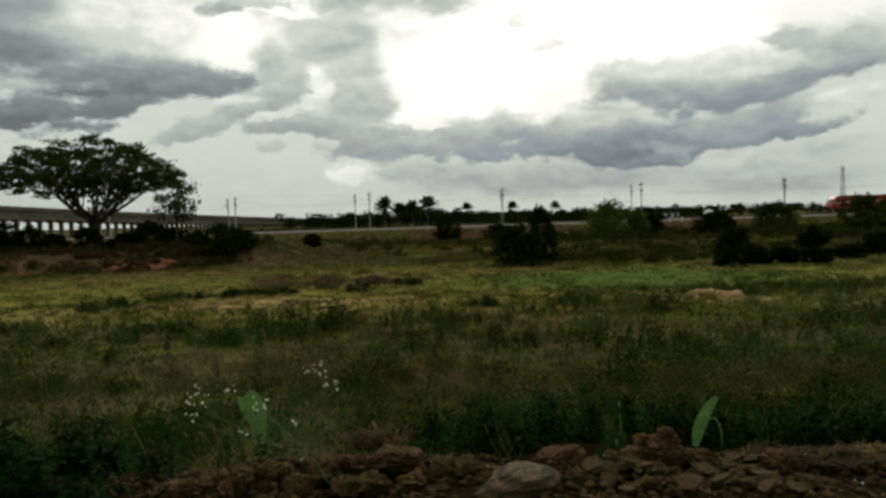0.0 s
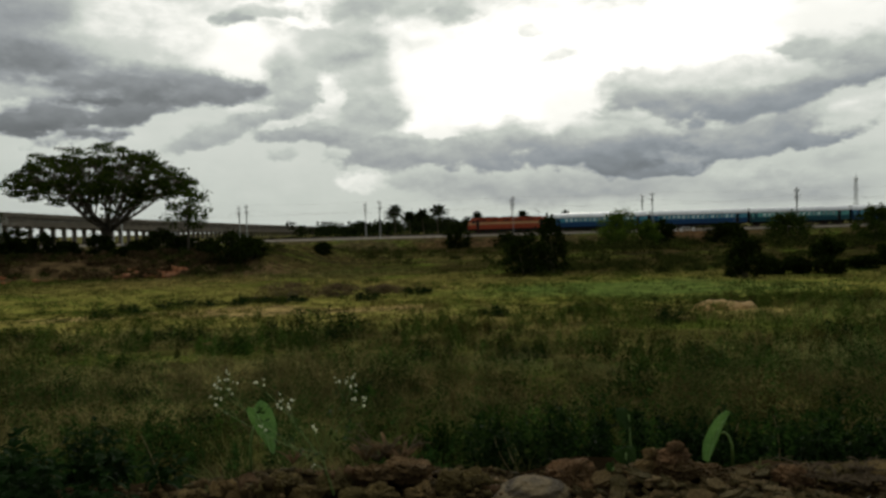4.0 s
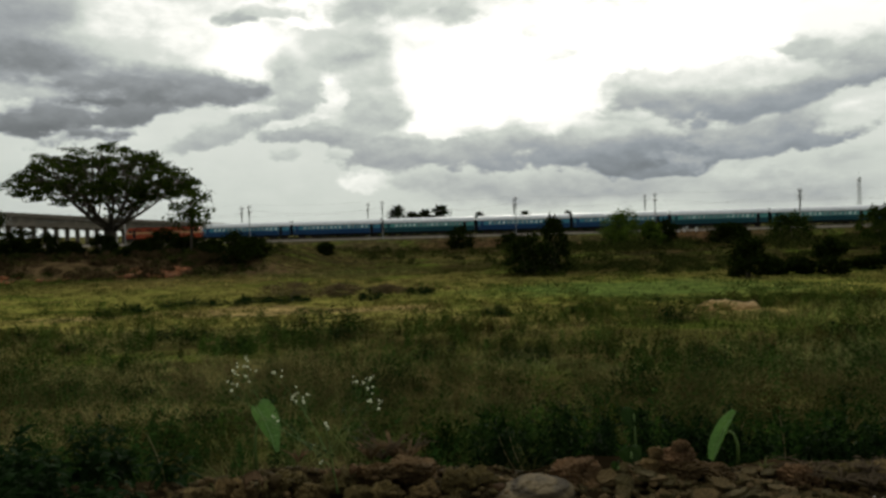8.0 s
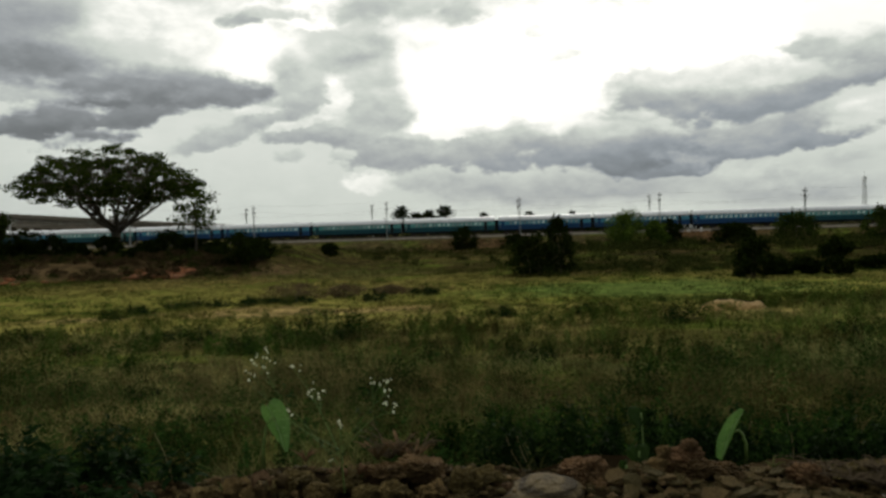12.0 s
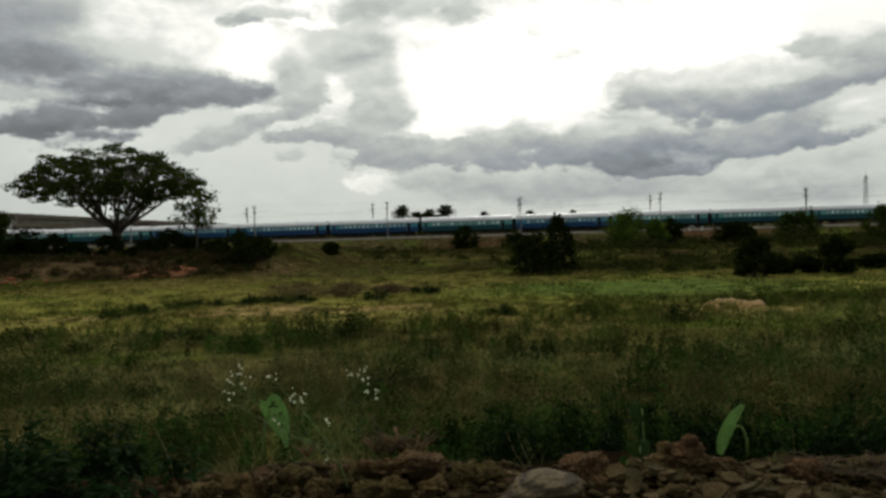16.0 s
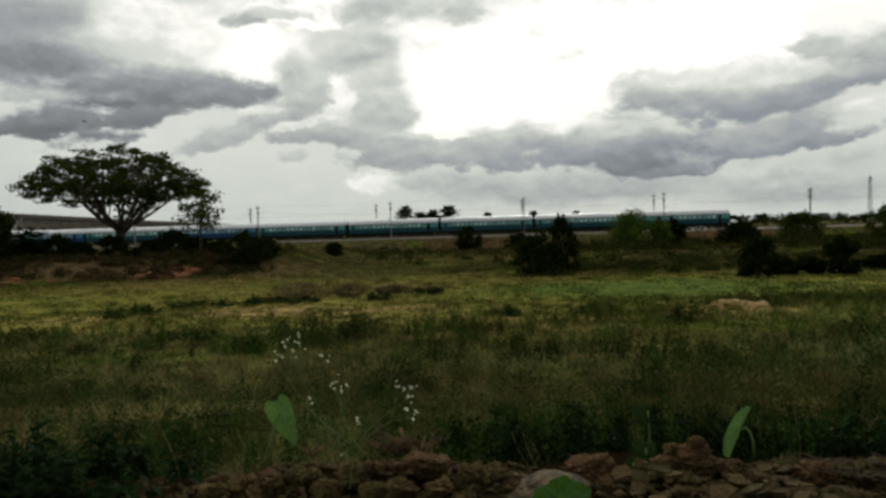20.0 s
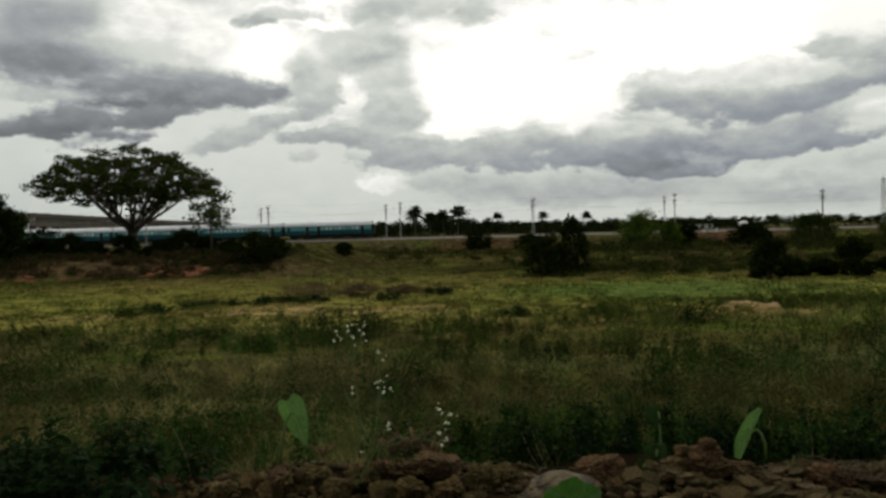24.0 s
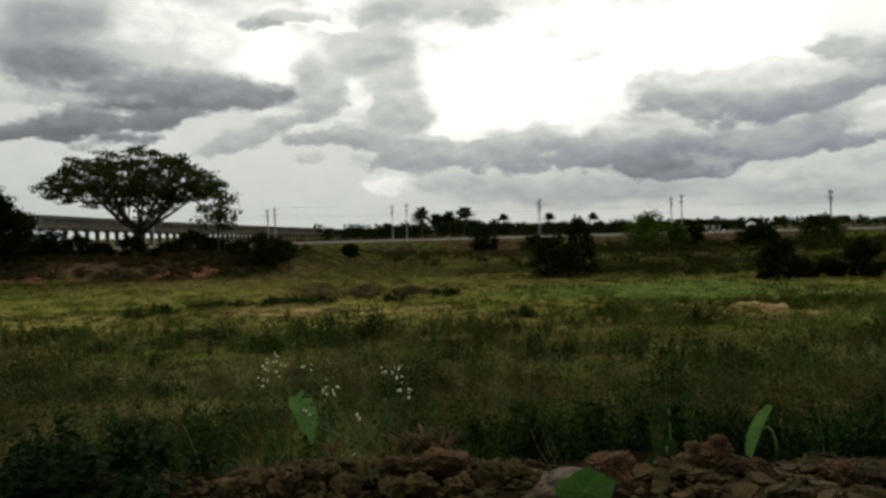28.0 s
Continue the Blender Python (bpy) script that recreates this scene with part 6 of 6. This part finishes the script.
def young_taro(x, y):
    root = new("taro_plant")
    bm = bmesh.new()
    tube(bm, [(0, .02, -.1), (0, .02, .3), (0, .03, .54), (0, .04, .60)], [.010, .009, .007, .006], 7)
    part("stalk", bm, TARO_STEM, root, "pale green stalk", True)
    blade = part("blade", lobed_blade(.084), TARO_FRESH, root, "bright green lobed blade", True)
    blade.matrix_basis = pose(0, 0, .605, -24, 0, 0)
    bm = bmesh.new()
    for a in (20, 55, 90, 125, 160, 210, 270, 330):
        tube(bm, [(0, .014, 0), (.070 * math.cos(math.radians(a)), .016, .055 * math.sin(math.radians(a)))], [.0013, .0005], 4)
    part("vein", bm, TARO_STEM, blade, "pale green veins")
    root.matrix_world = pose(x, y, 0)
    return tagged(root, "broad bright green young taro leaf near the path", "taro plant", "taro plants on the ridge")


TARO_C = young_taro(.40, 2.30)


def leafy_weed(x, y, high, n):
    root = new("leafy_weed")
    bm = bmesh.new()
    tube(bm, [(0, 0, -.05), (.01, 0, high * .5), (.03, .01, high)], [.007, .005, .002], 5)
    part("stem", bm, WEED, root)
    for i in range(n):
        u = .15 + .85 * i / (n - 1)
        lf = again(WEED_LEAF, pose(.03 * u, 0, high * u, rng.uniform(-25, 25), rng.uniform(-40, 30), i * 137.5) @ Matrix.Scale(rng.uniform(.9, 1.6) * (1.25 - .5 * u), 4), root)
    root.matrix_world = pose(x, y, float(land(x, y)), rng.uniform(-12, 12), rng.uniform(-12, 12), rng.uniform(0, 360))
    tagged(root, "dark green broad-leaved weed beside the mud ridge", "weed", "weeds beside the ridge")


def weed_leaf():
    bm = bmesh.new()
    cols = []
    for i in range(6):
        u = i / 5
        half = .022 * math.sin(math.pi * min(1, .08 + .92 * u)) + .001
        cols.append([bm.verts.new((.01 + .085 * u, s * half, .012 * math.sin(u * 2.6) - .03 * u * u + abs(s) * .006)) for s in (-1, 0, 1)])
    for a, b in zip(cols, cols[1:]):
        for j in range(2):
            bm.faces.new((a[j], b[j], b[j + 1], a[j + 1]))
    return part("leaf", bm, WEED)


WEED_LEAF = weed_leaf()
for i in range(72):
    wx = -1.75 - 1.6 * rng.uniform(0, 1) ** .8
    leafy_weed(wx, rng.uniform(3.75, 5.2), rng.uniform(.16, .36) + (.22 if i % 3 == 0 and -2.75 < wx < -2.1 else 0), 14)
bpy.data.objects.remove(WEED_LEAF)


def flower_weed(x, y, z):
    """A branching weed with clusters of tiny white flower heads, tied to its root."""
    root = new("white_flower_weed")
    bm = bmesh.new()
    tube(bm, [(0, 0, -.06), (-.02, 0, .10), (-.03, 0, .22)], [.005, .0045, .004], 6)
    ends = [((-.51, .0, .70), 15, .10), ((-.30, .02, .66), 5, .05), ((.20, .0, .58), 15, .085), ((-.20, .03, .52), 12, .07), ((.24, -.02, .46), 7, .05), ((-.05, .0, .34), 5, .04), ((-.58, .02, .60), 6, .05), ((-.09, 0, .13), 2, .02), ((-.36, 0, .40), 4, .05)]
    part_rows = []
    for (ex, ey, ez), n, r in ends:
        a = np.array((-.03 + .1 * ex * .3, 0, .08 + .14 * rng.uniform(0, 1)))
        pts = limb(bm, a, (ex, ey, ez - r * .8), .0026, .0013, .02, 5, 6)
        for i in range(n):
            d = unit(1)[0] * r * rng.uniform(.5, 1.1)
            e = np.array((ex, ey, ez)) + d * np.array((1.0, .7, .8))
            limb(bm, pts[4] if i % 2 else pts[5], e, .0013, .0009, 0, 3, 3)
            part_rows.append(e)
    part("stem", bm, TARO_STEM, root, "thin branching green stems")
    V, F = leaf_quads(puff([(-.1, 0, .2), (-.2, 0, .33), (.08, 0, .3), (-.03, 0, .12), (-.33, 0, .5), (.15, 0, .45)], 16, (.05, .03, .05)), .022, .35)
    solid("foliage", V, F, WEED_YOUNG, root)
    bm = bmesh.new()
    bmesh.ops.create_icosphere(bm, subdivisions=1, radius=.0076)
    for v in bm.verts:
        v.co.z *= .7
    head = part("flower_head", bm, PETAL, root, "tiny white flower head")
    head.matrix_basis = pose(*part_rows[0])
    for e in part_rows[1:]:
        again(head, pose(*e, rng.uniform(-40, 40), rng.uniform(-40, 40)) @ Matrix.Scale(rng.uniform(.7, 1.35), 4))
    root.matrix_world = pose(x, y, z)
    return tagged(root, "branching weed with tiny white flowers swaying in wind", "flower weed")


FLOWERS = flower_weed(-.65, 4.10, .02)


# ---- dry wood and litter on the ridge ----
def dead_weed(x, y, n, size, material, label, flat=0.0, up_by=0.0):
    """A tangle of bare dry twigs from one root."""
    root = new("dead_weed")
    for i in range(n):
        bm = bmesh.new()
        a = rng.uniform(0, math.tau)
        l = size * rng.uniform(.5, 1.1)
        up = rng.uniform(.15, .9) * (1 - flat)
        tip = np.array((l * math.cos(a), l * .6 * math.sin(a), l * up))
        pts = limb(bm, (0, 0, -.02), tip, .006, .002, .02, 5, 6)
        for k in (2, 3, 4):
            b = pts[k] + np.array((rng.normal() * .35, rng.normal() * .2, rng.uniform(-.1, .45) * (1 - flat))) * l * .5
            limb(bm, pts[k], b, .003, .001, 0, 4, 4)
        part("twig", bm, material, root)
    root.matrix_world = pose(x, y, float(land(x, y)) + up_by)
    tagged(root, label, "dead weed", "dead weeds on the ridge")


dead_weed(-.42, 4.56, 18, .24, TWIG, "bare brown twigs of a dead weed on the ridge", 0.0, .10)
dead_weed(-.24, 4.60, 12, .20, TWIG, "bare brown twigs of a dead weed on the ridge", 0.0, .10)
dead_weed(2.75, 4.45, 18, .30, TWIG, "tangle of dry brown roots on the ridge", .7)
dead_weed(2.35, 4.50, 12, .24, TWIG, "tangle of dry brown roots on the ridge", .7)
for rx_, ry_ in ((2.25, 4.30), (2.36, 4.20), (2.42, 4.34), (2.48, 4.12), (2.56, 4.26), (2.64, 4.15), (2.72, 4.32), (2.82, 4.2), (2.95, 4.3)):
    dead_weed(rx_, ry_, 13, .20, TWIG, "tangle of dry brown roots on the ridge", .7, .075)
dead_weed(3.05, 4.35, 12, .26, TWIG, "tangle of dry brown roots on the ridge", .7)


def dry_stick(x, y, dx, dy, dz, thick):
    bm = bmesh.new()
    limb(bm, (0, 0, -.02), (dx, dy, dz), thick, thick * .5, .02, 5, 6)
    o = part("dry_stick", bm, PALE_TWIG, smooth=True)
    o.matrix_world = pose(x, y, float(land(x, y)))
    tagged(o, "thin pale dry stick leaning among the weeds", "stick", "sticks among the weeds")


dry_stick(.50, 4.85, -.14, .1, .24, .004)
dry_stick(.54, 4.88, -.10, .1, .26, .004)
dry_stick(-1.85, 4.6, -.16, .1, .34, .005)
dry_stick(-1.25, 4.33, -.06, 0, .10, .005)
dry_stick(2.05, 5.0, .10, .1, .30, .004)
dry_stick(2.45, 5.1, -.02, .05, .40, .004)
for i in range(9):
    bm = lump(80 + i, .3, 1)
    for v in bm.verts:
        v.co *= rng.uniform(.008, .014)
    o = part("pebble", bm, PEBBLE)
    ex, ey = rng.uniform(1.2, 2.9), rng.uniform(3.9, 4.5)
    o.matrix_world = pose(ex, ey, float(land(ex, ey)) + .012)
    tagged(o, "small whitish pebble lying on the dried mud", "pebble", "pebbles on the mud")


def ribbon(bm, pts, width):
    """A narrow leaf along a line of points, creased down its middle."""
    rows = []
    for i, p in enumerate(pts):
        u = i / (len(pts) - 1)
        w = width * (math.sin(math.pi * (.15 + .84 * u)) ** .7) / 2
        rows.append([bm.verts.new((p[0] - w, p[1], p[2] + w * .5)), bm.verts.new(tuple(p)), bm.verts.new((p[0] + w, p[1] + w * .4, p[2] + w * .5))])
    for r, s in zip(rows, rows[1:]):
        for j in range(2):
            bm.faces.new((r[j], r[j + 1], s[j + 1], s[j]))


def broad_grass(x, y, n, size, material, label, group, curl=1.0, up_by=0.0):
    root = new("grass_tuft")
    for i in range(n):
        bm = bmesh.new()
        a = i * 2.4 + rng.uniform(-.3, .3)
        l = size * rng.uniform(.6, 1.2)
        pts = [np.array((l * .75 * u * math.cos(a), l * .5 * u * math.sin(a), l * (u - .62 * curl * u * u) - .01)) for u in np.linspace(0, 1, 8)]
        ribbon(bm, pts, size * rng.uniform(.07, .12))
        part("leaf", bm, material, root)
    root.matrix_world = pose(x, y, float(land(x, y)) + up_by)
    tagged(root, label, "grass", group)


for gx, gy, gs in ((-2.15, 3.95, .20), (-1.98, 4.05, .15), (-2.30, 4.1, .17), (-1.45, 4.40, .14), (2.05, 4.55, .13), (2.45, 4.6, .12)):
    broad_grass(gx, gy, 9, gs, PALE_BLADE, "small tuft of pale arching grass at the ridge", "grass tufts on the ridge")
for gx, gy, gs in ((-.50, 4.52, .22), (-.36, 4.58, .24), (-.26, 4.50, .19), (-.95, 4.45, .15), (-.62, 4.30, .13), (-.74, 4.34, .12)):
    broad_grass(gx, gy, 12, gs, DRY_LEAF, "clump of curled brown dead leaves on the ridge", "dead leaf clumps", .8, .09)


def curled_leaf(x, y, z, size, turn_z):
    """A broad dead leaf curled into a cup, with a torn edge."""
    bm = bmesh.new()
    rows = []
    for i in range(17):
        u = i / 16
        a, r = -.6 + 5.0 * u, size * (.55 + .35 * u)
        half = size * (.75 * math.sin(math.pi * (.12 + .8 * u)) + .10 * math.sin(i * 2.7))
        rows.append([bm.verts.new((r * math.cos(a), half * e + .12 * size * math.sin(i * 1.9 + e * 3), r * math.sin(a) + .05 * size * math.sin(3 * e + i))) for e in (-1, -.5, 0, .5, 1)])
    for p, q in zip(rows, rows[1:]):
        for j in range(4):
            bm.faces.new((p[j], p[j + 1], q[j + 1], q[j]))
    bmesh.ops.solidify(bm, geom=list(bm.faces), thickness=.002)
    o = part("dead_leaf", bm, DRY_LEAF, smooth=True)
    o.matrix_world = pose(x, y, z, 12, 0, turn_z)
    tagged(o, "curled tan dead leaf lying on the mud ridge", "dead leaf", "dead leaves on the ridge")


for lx, ly, lz, ls, lt in ((-1.13, 4.10, .035, .075, 25), (-1.03, 4.14, .03, .055, 100), (-.56, 4.22, .06, .04, 60), (-.68, 4.20, .05, .035, 150)):
    curled_leaf(lx, ly, lz, ls, lt)


# ---- birds ----
def bird(label):
    root = new("bird")
    bm = lump(5, .05, 2)
    for v in bm.verts:
        v.co = Vector((v.co.x * .075, v.co.y * .02, v.co.z * .02))
        if v.co.x < -.03:
            v.co.y *= 1.5
            v.co.z *= .3
    part("body", bm, BIRD, root)
    for s in (-1, 1):
        bm = bmesh.new()
        a = [bm.verts.new(p) for p in ((.03, s * .012, .006), (.035, s * .08, .02), (-.01, s * .16, .012), (-.02, s * .07, .012), (-.025, s * .012, .004))]
        bm.faces.new(a)
        bmesh.ops.solidify(bm, geom=list(bm.faces), thickness=.004)
        part("wing", bm, BIRD, root)
    return tagged(root, label, "bird")


BIRD_A = bird("small black bird crossing the cloudy sky")
BIRD_B = bird("small black bird diving through the cloudy sky")


# ---- what moves ----
SPEED, FRONT = -21.2, 91.5      # metres a second along the line; where the train's front stands at the start
# seconds and degrees by which the wind leans the flower weed
SWAY = [(0, -21), (0.5, -24.5), (1, -15), (1.5, -16.5), (2, -16), (2.5, -18), (3, -19), (3.5, -10), (5.5, -7), (6, -0.5), (6.5, -8.5), (7, -12.5), (7.5, -14), (8, -2), (8.5, -10), (9, 6), (9.5, -4), (10, 0), (10.5, -13), (11, -8), (11.5, -3.5), (12, 3.5), (12.5, -9.5), (14.5, -11), (15, -18), (15.5, -5), (16, -9.5), (16.5, -8.5), (17, -3.5), (17.5, 11.5), (18, 0.5), (18.5, 7), (19, 48), (19.5, 4.5), (20, 14), (20.5, 43.5), (21, 22), (21.5, 46), (23.5, 29), (24, 35), (24.5, 35), (25, 26), (25.5, 41.5), (26, 16.5), (26.5, 22.5), (27, 3), (27.5, -17.5), (28, -5)]
LEAF_TURN = [(0, 0, 0), (1, 3, 4), (2, -3, 0), (3, 4, 3), (5.5, -2, 0), (6.5, 2, -4), (7.5, -3, 2), (9, 3, -3), (10, -2, 0), (11.5, 5, 3), (12.5, 2, 4), (14.5, -4, 0), (16, 0, 3), (17, 5, 4), (18, 6, 10),
             (18.5, 3, 4), (19, 12, 30), (19.5, -4, -8), (20, 10, 35), (20.5, 14, 20), (21, 0, 0), (21.5, 14, 40), (23.5, 2, 0), (24, 10, 22), (24.5, -3, -12), (25, 14, 34), (25.5, 0, -4), (26, 13, 24), (26.5, -6, -16), (27, 8, 10), (27.5, 4, 4), (28, 5, 0)]


def motions():
    heading = TRACK_TURN

    def run(thing, start):
        walk(thing, [(t, pose(*on_track(start + SPEED * t), 0, TRACK_TILT, heading)) for t in (0, 7, 14, 21, 28)])
    run(LOCO, FRONT + 9.7)
    for k, c in enumerate(TRAIN):
        run(c, FRONT + 19.6 + 11.085 + 22.17 * k)
    walk(FLOWERS, [(t, pose(-.65, 4.10, .02, 0, a, 0)) for t, a in SWAY])
    walk(TARO_A, [(t, pose(-1.20, 4.40, .06, 0, a * .6, b)) for t, a, b in LEAF_TURN])
    walk(TARO_B, [(t, pose(1.86, 4.50, -.02, 0, 1.5 * math.sin(t * 1.7), 2 * math.sin(t * 2.3))) for t in np.arange(0, 28.01, .5)])
    walk(TARO_C, [(t, pose(.40, 2.30, 0, a, b, 0)) for t, a, b in ((0, 27.8, -5), (12, 24, -9), (15, 22, -9.5), (16.4, 20.0, -10.5), (17, 18.0, -10.5), (18, 6.5, -10.5), (19, 5.0, -6.0), (20, 5.0, -9.5), (21, 2.5, -8.5),
                                                                   (21.5, 3.5, -6.5), (23.5, 4.0, -10.0), (25, 9.2, -9.5), (26, 5.2, -10.5), (27, 8.8, -10.5), (28, 4.8, -9.5))])
    walk(BIRD_A, [(t, pose(x, y, z, 0, 10, 160)) for t, x, y, z in ((0, 46.91, 54.00, 55.36), (15.9, 26.91, 24.00, 30.36), (18.9, -1.59, 24.00, 9.06), (19, -2.54, 24.00, 8.35), (19.1, -3.48, 24.00, 7.61), (19.2, -4.37, 24.00, 6.95), (19.3, -5.39, 24.00, 6.34), (19.4, -6.32, 24.00, 6.01), (19.5, -7.27, 24.00, 5.73), (19.6, -8.29, 24.00, 5.61), (20, -12.32, 24.00, 5.42), (20.4, -16.41, 24.00, 5.40), (22, -60.00, 24.00, 8.00), (28, -160.00, 40.00, 14.00))])
    walk(BIRD_B, [(t, pose(x, y, z, 0, 40, 10)) for t, x, y, z in ((0, -0.11, 52.00, 73.17), (21.7, -20.11, 22.00, 48.17), (24.7, -4.21, 22.00, 9.17), (24.8, -3.68, 22.00, 7.87), (24.9, -3.13, 22.00, 6.54), (25, -2.60, 22.00, 5.13), (25.1, -2.08, 22.00, 3.85), (25.2, -1.62, 22.00, 2.88), (25.6, 4.50, 40.00, 1.20), (26.4, 22.00, 60.00, 1.00), (28, 80.00, 75.00, 6.00))])


motions()
